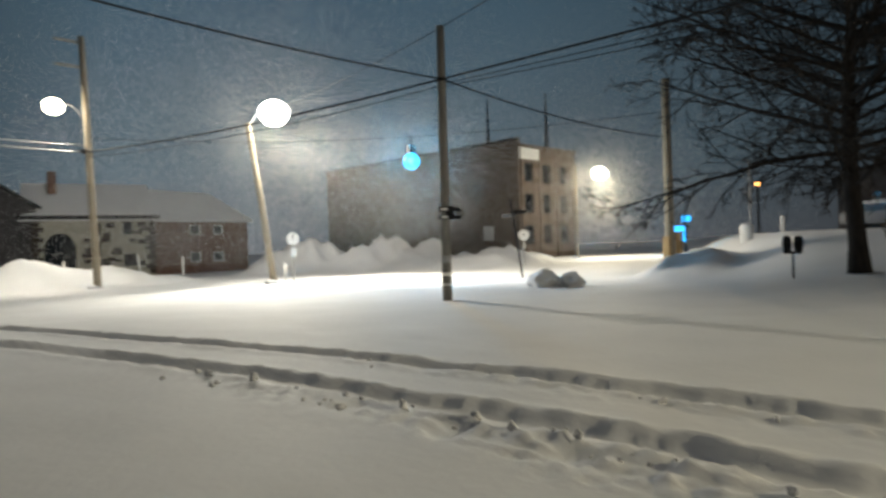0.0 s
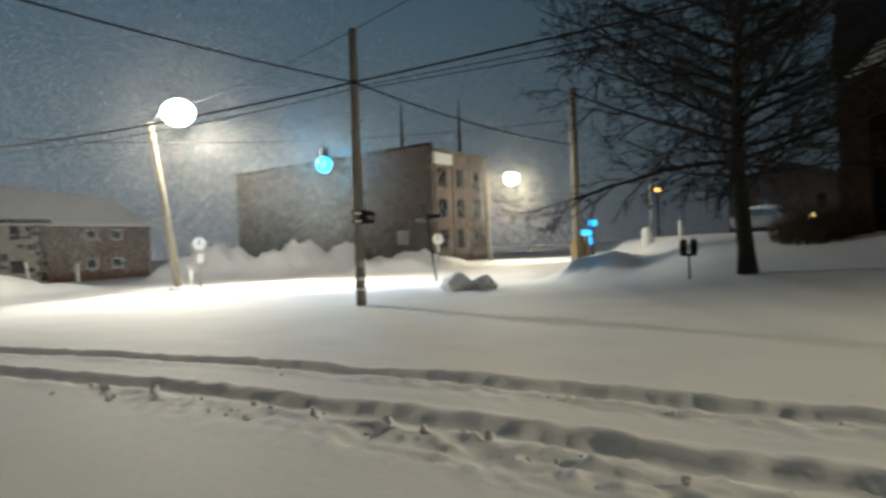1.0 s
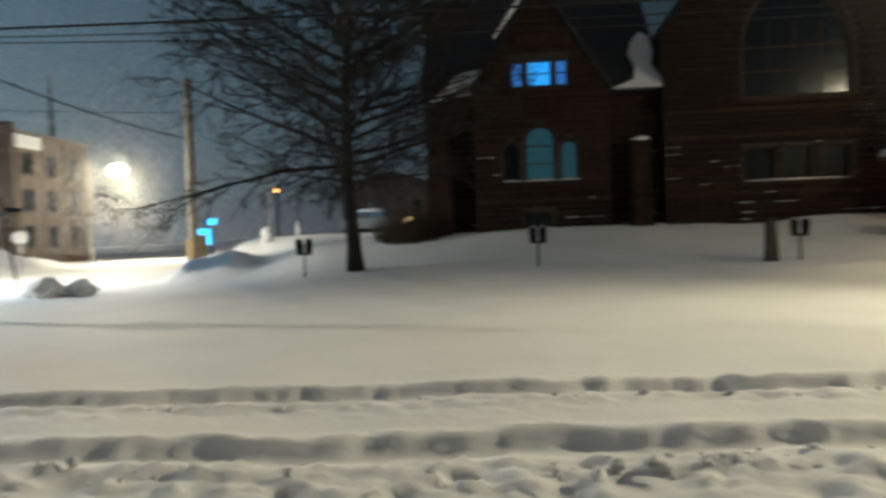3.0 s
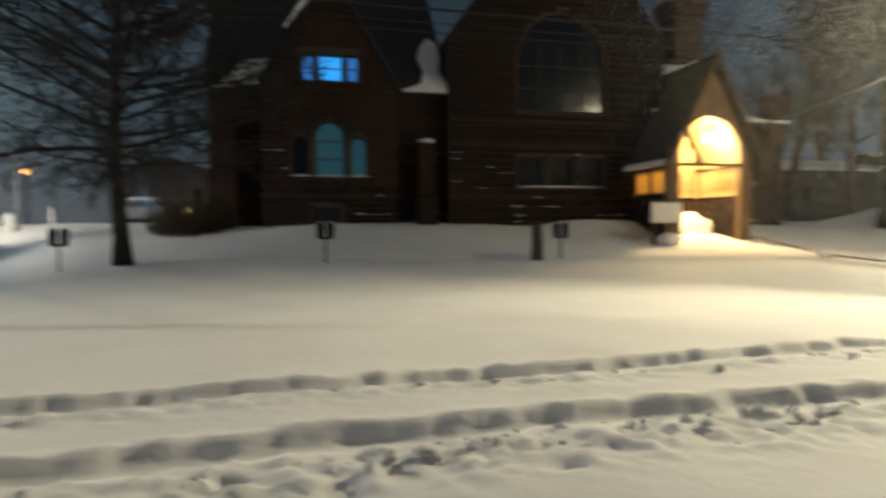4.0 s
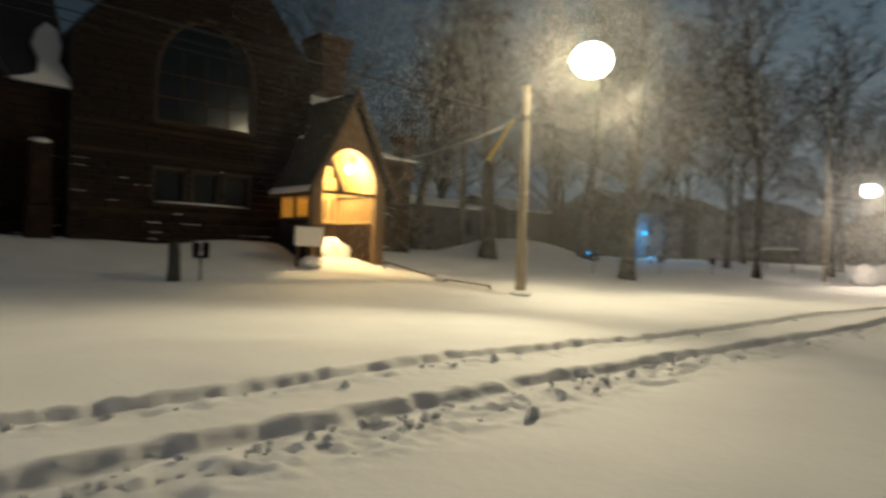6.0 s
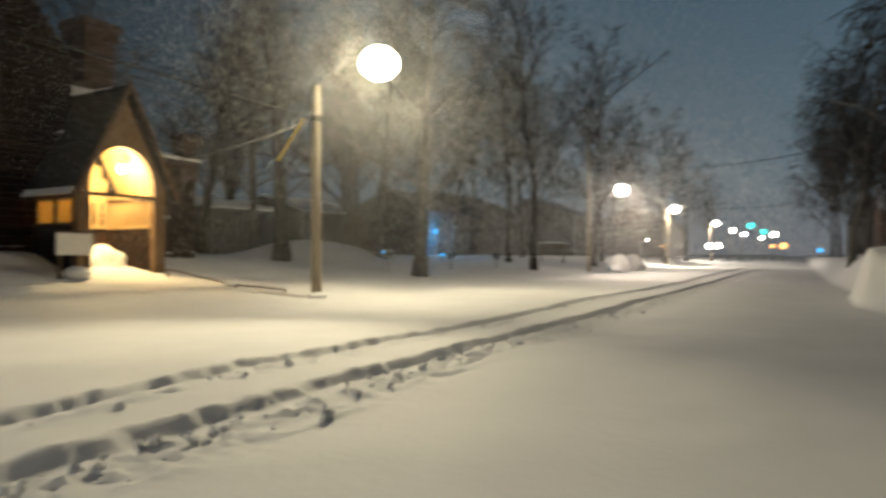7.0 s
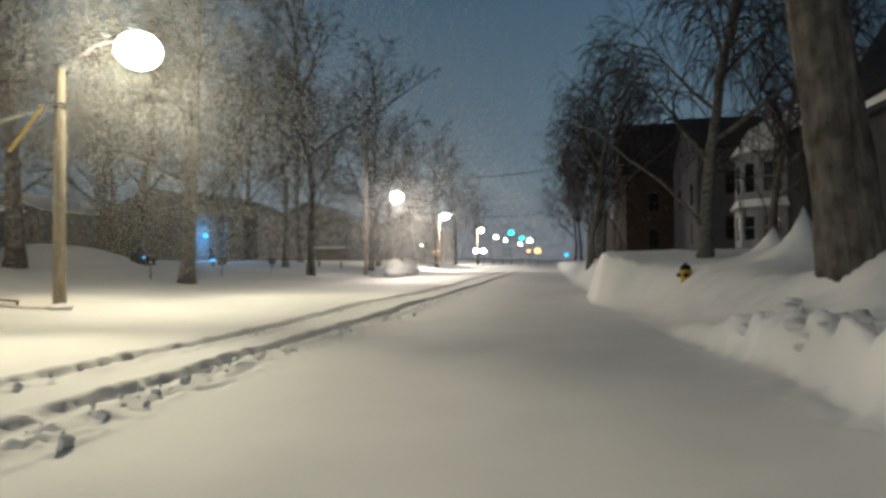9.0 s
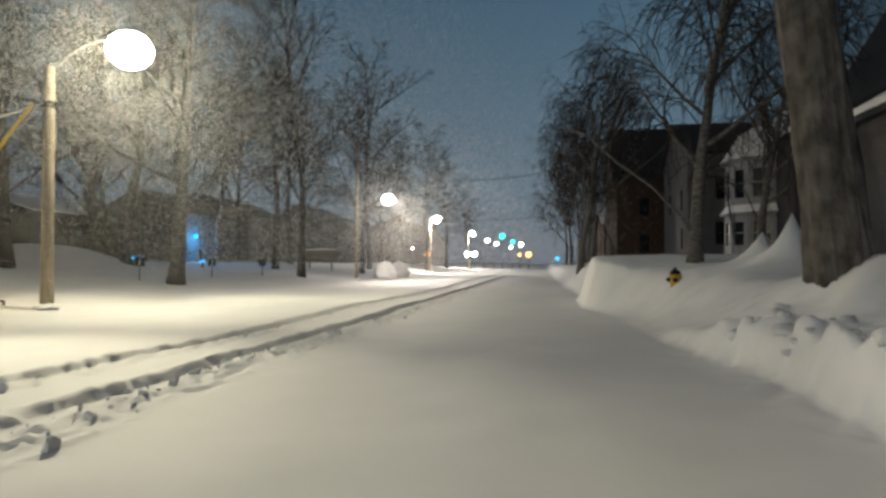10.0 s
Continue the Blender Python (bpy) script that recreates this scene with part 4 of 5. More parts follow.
for yy in (15.95, 20.65):
    slab([(PX - 0.36, 18.35, 8.9), (PB + 0.3, 18.35, 8.9), (PB + 0.3, yy, 4.35), (PX - 0.36, yy, 4.35)], 0.05 if yy < 18 else -0.05, "ceiling_board", TIMBER, porch)
rngp = random.Random(9)
for row in range(7):
    x0 = PB + 0.32
    while x0 < PX - 0.5:
        w = min(rngp.uniform(0.35, 0.75), PX - 0.4 - x0)
        Shape().box(x0, x0 + w - 0.03, 19.93 - rngp.random() * 0.05, 20.02, 0.9 + row * 0.3, 0.9 + row * 0.3 + 0.27, 0.015).ob("stone", STONE, porch)
        x0 += w
Shape().box(PB, PX - 0.4, 16.40, 16.42, 3.12, 4.15).ob("side_pane", AMBER_PANE, porch, "amber frosted side light glowing from within")
for px in (PX - 0.45, PX - 1.75, PB + 0.15):
    Shape().box(px - 0.08, px + 0.08, 16.3, 16.46, 3.0, 4.2, 0.01).ob("side_post", TIMBER_DARK, porch)
Shape().box(PB + 0.004, PB + 0.30, 16.6, 20.0, 0.7, 3.0).ob("back_wall", STONE, porch)
Shape().box(PB + 0.004, PB + 0.42, 16.6, 20.0, 3.0, 3.15, 0.02).ob("ledge", TIMBER, porch)
for k in range(11):
    y0 = 16.62 + k * 0.308
    Shape().box(PB + 0.01, PB + 0.12, y0, y0 + 0.29, 3.15, 8.3 - abs(y0 + 0.145 - 18.35) * 1.9, 0.012).ob("board", TIMBER, porch)
Shape().box(PX - 0.25, PX - 0.05, 16.75, 19.85, 4.28, 4.42, 0.02).ob("tie_beam", TIMBER_DARK, porch)
for k in range(7):
    y0 = 16.95 + k * 0.45
    Shape().box(PB + 0.14, PB + 0.24, y0, y0 + 0.07, 3.15, 4.3, 0.01).ob("baluster", TIMBER_DARK, porch)
Shape().blob(-28.5, 18.9, 1.0, 1.2, 1.1, 0.95, seed=8, rough=0.6, sub=3).ob("drift", SNOW, porch, "snow drift blown into the porch", smooth=True)
lantern = thing("porch_lantern", -27.6, 19.3, 5.1, "bright golden hanging lantern inside the porch", "lantern")
Shape().blob(-27.6, 19.3, 5.75, 0.2, 0.2, 0.26, rough=0, sub=2).ob("globe", GLOW_GOLD, lantern, smooth=True).visible_shadow = False
Shape().tube([(-27.6, 19.3, 5.95), (-27.6, 19.3, 7.0)], 0.015, 6).ob("chain", BLACK, lantern)
Shape().lathe(-27.6, 19.3, [(0.16, 5.97), (0.08, 6.07), (0.02, 6.13)], 10).ob("cap", BLACK, lantern)
lamp_light(-27.5, 18.7, 5.45, 2000, (1.0, 0.74, 0.34), 0.2)

# notice board, hedge, stub of trunk, low rail
nb = thing("notice_board", -25.4, 15.7, 0.8, "white notice board on two short dark posts in snow", "notice board")
Shape().box(-25.45, -25.35, 15.0, 16.45, 1.75, 2.62, 0.02).ob("board", WHITE, nb)
Shape().box(-25.5, -25.3, 14.95, 16.5, 2.62, 2.70, 0.01).ob("frame", TIMBER_DARK, nb)
for yy in (15.15, 16.3):
    Shape().box(-25.46, -25.34, yy - 0.06, yy + 0.06, 0.4, 1.75).ob("post", TIMBER_DARK, nb)
Shape().blob(-25.2, 15.75, 1.05, 0.4, 0.5, 0.28, seed=2).ob("snow_heap", SNOW, nb, smooth=True)
st = Shape().tube([(-22.0, 8.5, 0.1), (-22.0, 8.52, 1.0), (-22.02, 8.5, 1.75)], [0.24, 0.2, 0.17], 12).ob("tree_stump", BARK_GREY, smooth=True)
tagged(st, "sawn-off grey trunk standing beside the meters", "stump")
rl = thing("low_rail", -21, 20, 0.3, "low dark pipe rail beside the snowed-in church path", "rail")
for p, q in (((-25.2, 19.9, 1.12), (-21.6, 20.0, 0.55)), ((-21.0, 20.0, 0.48), (-18.6, 20.3, 0.32))):
    Shape().tube([p, q], 0.035, 8).ob("pipe", TIMBER_DARK, rl)
for (x, y, z) in ((-25.2, 19.9, 1.12), (-21.6, 20.0, 0.55), (-21.0, 20.0, 0.48), (-18.6, 20.3, 0.32)):
    Shape().tube([(x, y, z - 0.5), (x, y, z + 0.02)], 0.04, 8).ob("post", TIMBER_DARK, rl)
Shape().blob(-21.3, 20.0, 0.52, 0.35, 0.3, 0.18, seed=6).ob("snow_cap", SNOW, rl, smooth=True)


def hedge(x, y, rx, ry, h, seed, count):
    rng = random.Random(seed)
    s = Shape()
    for k in range(count):
        a, d = rng.random() * 6.283, rng.random() ** 0.5
        px, py = x + rx * d * math.cos(a), y + ry * d * math.sin(a)
        z = ground_z(px, py)
        t = Vector((rng.gauss(0, 0.35), rng.gauss(0, 0.35), 1)) * h * (1.05 - 0.6 * d * d) * (0.7 + 0.5 * rng.random())
        s.tube([(px, py, z - 0.1), Vector((px, py, z)) + t * 0.5, Vector((px, py, z)) + t + Vector((rng.gauss(0, 0.1), rng.gauss(0, 0.1), 0))], [0.018, 0.013, 0.006], 3, False)
    return tagged(s.ob("hedge", HEDGE), "leafless brown hedge against the church corner", "hedge", kind="stuff")


hedge(-29.2, -4.2, 1.4, 1.6, 1.25, 5, 900)


# rough stone blocks of the church walls
def block_mesh(seed):
    bm = bmesh.new()
    bmesh.ops.create_cube(bm, size=1)
    bmesh.ops.bevel(bm, geom=[e for e in bm.edges if sum(v.co.x > 0 for v in e.verts) == 2], offset=0.06, segments=1, affect="EDGES")
    rng = random.Random(seed)
    for v in bm.verts:
        if v.co.x > 0.2:
            v.co += Vector((rng.uniform(-0.25, 0.15), rng.uniform(-0.02, 0.02), rng.uniform(-0.05, 0.05)))
    me = bpy.data.meshes.new("stone")
    bm.to_mesh(me)
    bm.free()
    me.materials.append(STONE)
    return me


BLOCKS = [block_mesh(k) for k in range(6)]


def spans(outline, holes, z, pad):
    """Free stretches of a wall at height z."""
    xs = []
    for (u0, v0), (u1, v1) in zip(outline, outline[1:] + outline[:1]):
        if (v0 - z) * (v1 - z) < 0:
            xs.append(u0 + (u1 - u0) * (z - v0) / (v1 - v0))
    xs.sort()
    free = [(xs[0], xs[-1])] if len(xs) > 1 else []
    for h in holes:
        if min(p[1] for p in h) - pad < z < max(p[1] for p in h) + pad:
            c = []
            for (u0, v0), (u1, v1) in zip(h, h[1:] + h[:1]):
                zz = min(max(z, min(p[1] for p in h) + 0.01), max(p[1] for p in h) - 0.01)
                if (v0 - zz) * (v1 - zz) < 0:
                    c.append(u0 + (u1 - u0) * (zz - v0) / (v1 - v0))
            if len(c) > 1:
                a, b = min(c) - 0.10, max(c) + 0.10
                free = [s for f0, f1 in free for s in ((f0, min(f1, a)), (max(f0, b), f1)) if s[1] - s[0] > 0.12]
    return free


def lay_stones(x, outline, holes, seed, split):
    rng = random.Random(seed)
    joined, ledge = Shape(), Shape()
    z = 0.95
    while z < max(p[1] for p in outline) - 0.2:
        h = rng.choice((0.24, 0.30, 0.36, 0.42))
        for a, b in spans(outline, holes, z + h / 2, h / 2):
            u = a
            while u < b - 0.05:
                w = min(rng.uniform(0.4, 1.05), b - u)
                if b - u - w < 0.25:
                    w = b - u
                out = rng.uniform(0.10, 0.20)
                if z < split:
                    o = new("stone", rng.choice(BLOCKS))
                    o.parent = church
                    o.location = Vector((x, u + w / 2, z + h / 2)) - ORIGIN[church]
                    o.scale = (out, w - 0.035, h - 0.045)
                else:
                    joined.box(x - 0.02, x + out * 0.45, u + 0.018, u + w - 0.018, z + 0.022, z + h - 0.022)
                if z < 4.8 and rng.random() < 0.22 and out > 0.13:
                    ledge.box(x + 0.01, x + out * 0.5 + 0.02, u + 0.06, u + w * rng.uniform(0.5, 0.95), z + h - 0.024, z + h + rng.uniform(-0.012, 0.012))
                u += w
        z += h
    if ledge.v:
        k = ledge.ob("ledge_snow", SNOW, church, "thin snow caught on the stone ledges")
        k["kind"] = "stuff"
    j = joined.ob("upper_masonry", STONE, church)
    j["kind"] = "stuff"


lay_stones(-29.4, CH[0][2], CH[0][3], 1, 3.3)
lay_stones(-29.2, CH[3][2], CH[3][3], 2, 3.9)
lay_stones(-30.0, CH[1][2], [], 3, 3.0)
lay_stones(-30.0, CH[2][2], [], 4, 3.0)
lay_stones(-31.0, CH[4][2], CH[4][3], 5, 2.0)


# ---- trees of the avenue ----
tree_a = tree("shade_tree", -22.6, -5.2, 11, OAK, BARK, "large bare shade tree with spreading dark limbs in snow", lean=(0.03, -0.05))
tree_d = tree("street_tree", -20.55, 34.2, 21, dict(MAPLE, height=21, girth=0.44, count=(17, 10, 7, 3)), BARK_GREY, "bare street tree with pale bark lit by the lamp", lean=(-0.02, 0.06))
tree_e = tree("street_tree", -20.2, 52.5, 22, dict(MAPLE, height=24, girth=0.32, count=(20, 10, 7, 3)), BARK, "tall bare street tree beside the avenue")
tree_f = tree("street_tree", -20.0, 112.0, 27, dict(MAPLE, height=23, girth=0.32, count=(16, 8, 5, 2), tip=0.024), BARK, "tall bare street tree far along the avenue")
tree_x = tree("yard_tree", -30.5, 33.0, 23, dict(MAPLE, height=17, girth=0.55, count=(18, 9, 6, 3)), BARK, "broad bare yard tree behind the lamp pole", lean=(0.0, -0.05))
tree_h = tree("yard_tree", -30.0, 43.5, 24, dict(MAPLE, height=20, girth=0.44, count=(18, 10, 7, 3)), BARK, "bare yard tree with a thick dark trunk")
tree_w = tree("weeping_birch", 5.1, 23.7, 31, dict(WEEP, height=13, girth=0.24), BIRCH, "weeping birch with hanging twigs in front of houses", twig=TWIG)
tree_w2 = tree("weeping_birch", 2.4, 45.0, 32, dict(WEEP, height=14, girth=0.22, count=(18, 8, 9, 2)), BIRCH, "weeping birch with hanging twigs over the verge", twig=TWIG)
for base, spots in ((tree_e, ((-27.0, 63, 40, 1.0),)),
                    (tree_f, ((-20.5, 72, 200, 1.0), (-24, 88, 90, 1.05), (-24.5, 98, 10, 0.95), (-36, 68, 250, 1.0), (-33, 82, 10, 1.1), (-48, 62, 190, 1.0), (-21, 140, 150, 1.0), (-27, 125, 77, 1.1), (5, 120, 33, 0.9), (5, 150, 120, 0.9), (-20, 175, 60, 1.0), (-56, 76, 140, 1.25), (-44, 88, 220, 1.2), (-40, 105, 0, 1.2), (7, 95, 20, 0.8), (-62, 58, 80, 1.1), (-58, 96, 300, 1.2))),
                    (tree_h, ((-38, 50, 130, 1.0), (-44, 38, 70, 1.1), (-34.5, 58, 310, 1.05), (-52, 48, 25, 1.15))),
                    (tree_d, ((-45, 30, 100, 0.9), (-36, 36, 210, 0.8))),
                    (tree_w2, ((4.2, 58, 80, 1.0), (4.6, 76, 190, 1.0), (11.0, 36, 300, 1.0)))):
    for x, y, turn, k in spots:
        c = copy_thing(base, pose(x, y, ground_z(x, y) - 0.05, 0, 0, turn))
        c.scale = (k, k, k)

# a pale bough that leans out from the birch
Shape().tube([(5.12, 23.7, 2.6), (4.65, 23.5, 3.2), (3.7, 23.5, 4.25), (2.45, 23.5, 5.2), (1.5, 23.45, 6.1), (0.65, 23.4, 6.4)], [0.07, 0.055, 0.048, 0.04, 0.03, 0.02], 7).ob("limb", BIRCH, tree_w, smooth=True)

# the great trunk beside the pavement
rx, ry = 4.75, 11.6
rz = ground_z(rx, ry)
big = thing("old_street_tree", rx, ry, rz - 0.05, "massive old grey tree trunk beside the snowbank", "tree", "bare street trees")
s = Shape()
n, rows = 80, 90
verts = []
for j in range(rows + 1):
    t = j / rows
    z = rz - 0.4 + t * 9.5
    rad = 0.47 * (1 - 0.18 * t) + 0.05 * math.exp(-t * 16)
    for i in range(n):
        a = 2 * math.pi * i / n
        k = 1 + 0.12 * noise.noise(Vector((math.cos(a) * 2.6, math.sin(a) * 2.6, z * 0.8))) + 0.10 * noise.noise(Vector((math.cos(a) * 9, math.sin(a) * 9, z * 0.9))) + 0.06 * math.sin(a * 5 + 1) * math.exp(-t * 9) + 0.07 * noise.noise(Vector((math.cos(a) * 17, math.sin(a) * 17, z * 1.1)))
        verts.append((rx - 0.98 * t + rad * k * math.cos(a), ry + 0.35 * t + rad * k * math.sin(a), z))
s.add(verts, [(j * n + i, j * n + (i + 1) % n, (j + 1) * n + (i + 1) % n, (j + 1) * n + i) for j in range(rows) for i in range(n)])
s.ob("trunk", OLD_BARK, big, smooth=True)
for k, (a, z, ln) in enumerate(((-40, 6.3, 3.0), (60, 5.2, 2.5), (150, 6.6, 3.2))):
    d = Vector((math.cos(radians(a)), math.sin(radians(a)), 0.35))
    o = Vector((rx - 0.62, ry + 0.2, z))
    Shape().tube([o, o + d * ln * 0.5, o + d * ln + Vector((0, 0, 0.5))], [0.14, 0.09, 0.03], 7).ob("limb", BARK_GREY, big, smooth=True)


# ---- houses ----
def house(name, x0, x1, y0, y1, eave, ridge, wall_mat, label, ridge_along="y", windows=(), roof_mat=None, snow=True, overhang=0.35, frame_mat=None):
    """A gabled house; windows: (face, u, z, w, h) with face 'x' for the side towards the road and 's' for the side towards -y."""
    zb = min(ground_z(x0, y0), ground_z(x0, y1)) - 0.4
    e = thing(name, (x0 + x1) / 2, (y0 + y1) / 2, zb, label, "house", "houses along the road")
    cx, cy = (x0 + x1) / 2, (y0 + y1) / 2
    near = x0 if abs(x0) < abs(x1) else x1
    west = near == x0
    holes = {"x": [], "s": []}
    for face, u, z, w, h in windows:
        holes[face].append(rect(u - w / 2, u + w / 2, z, z + h))
    fx = rect(y0, y1, zb, eave) if ridge_along == "y" else [(y0, zb), (y1, zb), (y1, eave), (cy, ridge), (y0, eave)]
    if west:
        m = Matrix(((0, 0, -1, x0), (1, 0, 0, 0), (0, 1, 0, 0), (0, 0, 0, 1)))
    else:
        m = facing_x(x1)
    Shape().wall(fx, holes["x"], 0.25, m).ob("wall", wall_mat, e)
    fs = rect(x0, x1, zb, eave) if ridge_along == "x" else [(x0, zb), (x1, zb), (x1, eave), (cx, ridge), (x0, eave)]
    ms = Matrix(((1, 0, 0, 0), (0, 0, -1, y0), (0, 1, 0, 0), (0, 0, 0, 1)))
    mn = Matrix(((1, 0, 0, 0), (0, 0, -1, y1 - 0.25), (0, 1, 0, 0), (0, 0, 0, 1)))
    Shape().wall([(min(max(u, x0 + 0.252), x1 - 0.252), v) for u, v in fs], holes["s"], 0.25, ms).ob("wall", wall_mat, e)
    Shape().wall([(min(max(u, x0 + 0.252), x1 - 0.252), v) for u, v in fs], [], 0.25, mn).ob("wall", wall_mat, e)
    far = x1 if west else x0
    Shape().box(min(far, far - 0.25 if west else far + 0.25), max(far, far - 0.25 if west else far + 0.25), y0, y1, zb, eave).ob("wall", wall_mat, e)
    o = overhang
    if ridge_along == "y":
        k = (ridge - eave) / (cx - x0)
        slopes = [[(x0 - o, y0 - o, eave - o * k), (cx, y0 - o, ridge), (cx, y1 + o, ridge), (x0 - o, y1 + o, eave - o * k)], [(cx, y0 - o, ridge), (x1 + o, y0 - o, eave - o * k), (x1 + o, y1 + o, eave - o * k), (cx, y1 + o, ridge)]]
    else:
        k = (ridge - eave) / (cy - y0)
        slopes = [[(x0 - o, y0 - o, eave - o * k), (x1 + o, y0 - o, eave - o * k), (x1 + o, cy, ridge), (x0 - o, cy, ridge)], [(x0 - o, cy, ridge), (x1 + o, cy, ridge), (x1 + o, y1 + o, eave - o * k), (x0 - o, y1 + o, eave - o * k)]]
    for pts in slopes:
        up = [(p[0], p[1], p[2] + 0.16) for p in pts]
        r = slab(up, 0.16, "roof", roof_mat or SLATE, e)
        if snow:
            top = [(p[0], p[1], p[2] + 0.33) for p in pts]
            slab(top, 0.16, "roof_snow", SNOW, e, "thick snow on the roof")
    for face, u, z, w, h in windows:
        s, g = Shape(), Shape()
        if face == "x":
            a = x0 + 0.06 if west else x1 - 0.06
            for (p, q, c, d) in ((u - w / 2, u + w / 2, z, z + 0.08), (u - w / 2, u + w / 2, z + h - 0.08, z + h), (u - w / 2, u - w / 2 + 0.08, z, z + h), (u + w / 2 - 0.08, u + w / 2, z, z + h), (u - w / 2, u + w / 2, z + h / 2 - 0.03, z + h / 2 + 0.03)):
                s.box(a - 0.05, a + 0.05, p, q, c, d)
            g.box(a - 0.01, a + 0.01, u - w / 2, u + w / 2, z, z + h)
        else:
            a = y0 + 0.06
            for (p, q, c, d) in ((u - w / 2, u + w / 2, z, z + 0.08), (u - w / 2, u + w / 2, z + h - 0.08, z + h), (u - w / 2, u - w / 2 + 0.08, z, z + h), (u + w / 2 - 0.08, u + w / 2, z, z + h), (u - w / 2, u + w / 2, z + h / 2 - 0.03, z + h / 2 + 0.03)):
                s.box(p, q, a - 0.05, a + 0.05, c, d)
            g.box(u - w / 2, u + w / 2, a - 0.01, a + 0.01, z, z + h)
        f = s.ob("window", frame_mat or WHITE, e, "dark window frame" if frame_mat else "white window frame")
        g.ob("pane", GLASS_DARK, f)
    return e


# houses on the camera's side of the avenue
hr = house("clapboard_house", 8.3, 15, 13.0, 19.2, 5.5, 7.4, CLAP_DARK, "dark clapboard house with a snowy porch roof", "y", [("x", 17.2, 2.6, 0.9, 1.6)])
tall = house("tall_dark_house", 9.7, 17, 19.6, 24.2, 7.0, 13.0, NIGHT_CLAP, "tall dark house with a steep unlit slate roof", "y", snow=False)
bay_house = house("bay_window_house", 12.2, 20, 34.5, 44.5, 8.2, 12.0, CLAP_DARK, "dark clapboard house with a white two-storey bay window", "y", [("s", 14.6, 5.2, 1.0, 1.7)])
h2 = house("row_house", 9.8, 18, 47.0, 56.0, 9.3, 12.0, CLAP, "grey clapboard row house behind the birches", "x", [("x", 49.2, 5.4, 0.9, 1.6), ("x", 53.5, 5.4, 0.9, 1.6), ("x", 49.2, 2.6, 0.9, 1.6), ("s", 12, 6.0, 0.9, 1.6), ("s", 12, 2.9, 0.9, 1.6)], snow=False, frame_mat=TIMBER_DARK)
h3 = house("brick_house", 6.2, 15, 58.0, 68.0, 9.0, 14.0, DARK_BRICK, "dark red brick house with a steep gable", "x", snow=False, windows=[("x", 60.0, 5.2, 1.0, 1.7), ("x", 65.0, 5.2, 1.0, 1.7), ("s", 8.5, 5.6, 1.0, 1.7), ("s", 8.5, 2.5, 1.0, 1.7)], frame_mat=TIMBER_DARK)
for y0 in (71, 86, 102):
    house("row_house", 9, 18, y0, y0 + 11, 7.5, 11.0, CLAP_DARK if y0 == 86 else DARK_BRICK, "dark far house along the avenue", "x")

# the white bay: two storeys of canted windows under a bell-shaped snowy roof
bay = thing("bay_window", 11.3, 39.0, 1.8, "white two-storey bay window with snow on its roofs", "bay window")
BC = [(12.15, 36.9), (10.9, 37.7), (10.3, 38.6), (10.3, 39.9), (10.9, 40.8), (12.15, 41.6)]


def ring(k, z):
    cx, cy = 12.2, 39.25
    return [(cx + (x - cx) * k, cy + (y - cy) * k, z) for x, y in BC]


def bay_band(k0, z0, k1, z1, nm, mat, label=""):
    a, b = ring(k0, z0), ring(k1, z1)
    n = len(a)
    return Shape().add(a + b, [(i, i + 1, n + i + 1, n + i) for i in range(n - 1)] + [tuple(range(n - 1, -1, -1)), tuple(range(n, 2 * n))]).ob(nm, mat, bay, label)


bay_band(1.0, 1.4, 1.0, 2.6, "lower_apron", BAY_PAINT)
bay_band(1.0, 4.0, 1.0, 4.3, "lower_frieze", BAY_PAINT)
bay_band(1.12, 4.3, 1.12, 4.42, "lower_cornice", BAY_PAINT)
bay_band(1.12, 4.42, 0.98, 4.85, "lower_roof_snow", SNOW, "snow on the lower bay roof")
bay_band(0.98, 4.6, 0.98, 5.2, "upper_apron", BAY_PAINT)
bay_band(0.98, 6.9, 0.98, 7.25, "upper_frieze", BAY_PAINT)
bay_band(1.12, 7.25, 1.12, 7.4, "upper_cornice", BAY_PAINT)
bay_band(1.12, 7.4, 0.92, 7.95, "bay_roof", SNOW, "snow-covered bell roof")
bay_band(0.92, 7.95, 0.62, 8.9, "bay_roof", SNOW)
bay_band(0.62, 8.9, 0.25, 9.3, "bay_roof", SNOW)
for z0, z1, k in ((2.6, 4.0, 1.0), (5.2, 6.9, 0.98)):
    lo = ring(k, z0)
    for i in range(5):
        (ax, ay, _), (bx, by, _) = lo[i], lo[i + 1]
        ln = math.hypot(bx - ax, by - ay)
        m = facing(bx, by, ax, ay)
        hole = rect(ln * 0.2, ln * 0.8, z0 + 0.04, z1 - 0.1)
        w = Shape().wall(rect(0, ln, z0, z1), [hole], 0.12, m).ob("window_wall", BAY_PAINT, bay)
        Shape().wall(hole, [], 0.02, m @ Matrix.Translation((0, 0, -0.08))).ob("pane", GLASS_DARK, w)
        Shape().wall(rect(ln * 0.2, ln * 0.8, (z0 + z1) / 2 - 0.03, (z0 + z1) / 2 + 0.03), [], 0.03, m @ Matrix.Translation((0, 0, -0.04))).ob("sash_rail", BAY_PAINT, w)
# dormer-like gablet above the bay
Shape().wall([(37.6, 8.6), (40.9, 8.6), (39.25, 11.2)], [], 0.3, Matrix(((0, 0, -1, 12.0), (1, 0, 0, 0), (0, 1, 0, 0), (0, 0, 0, 1)))).ob("gablet", CLAP, bay)

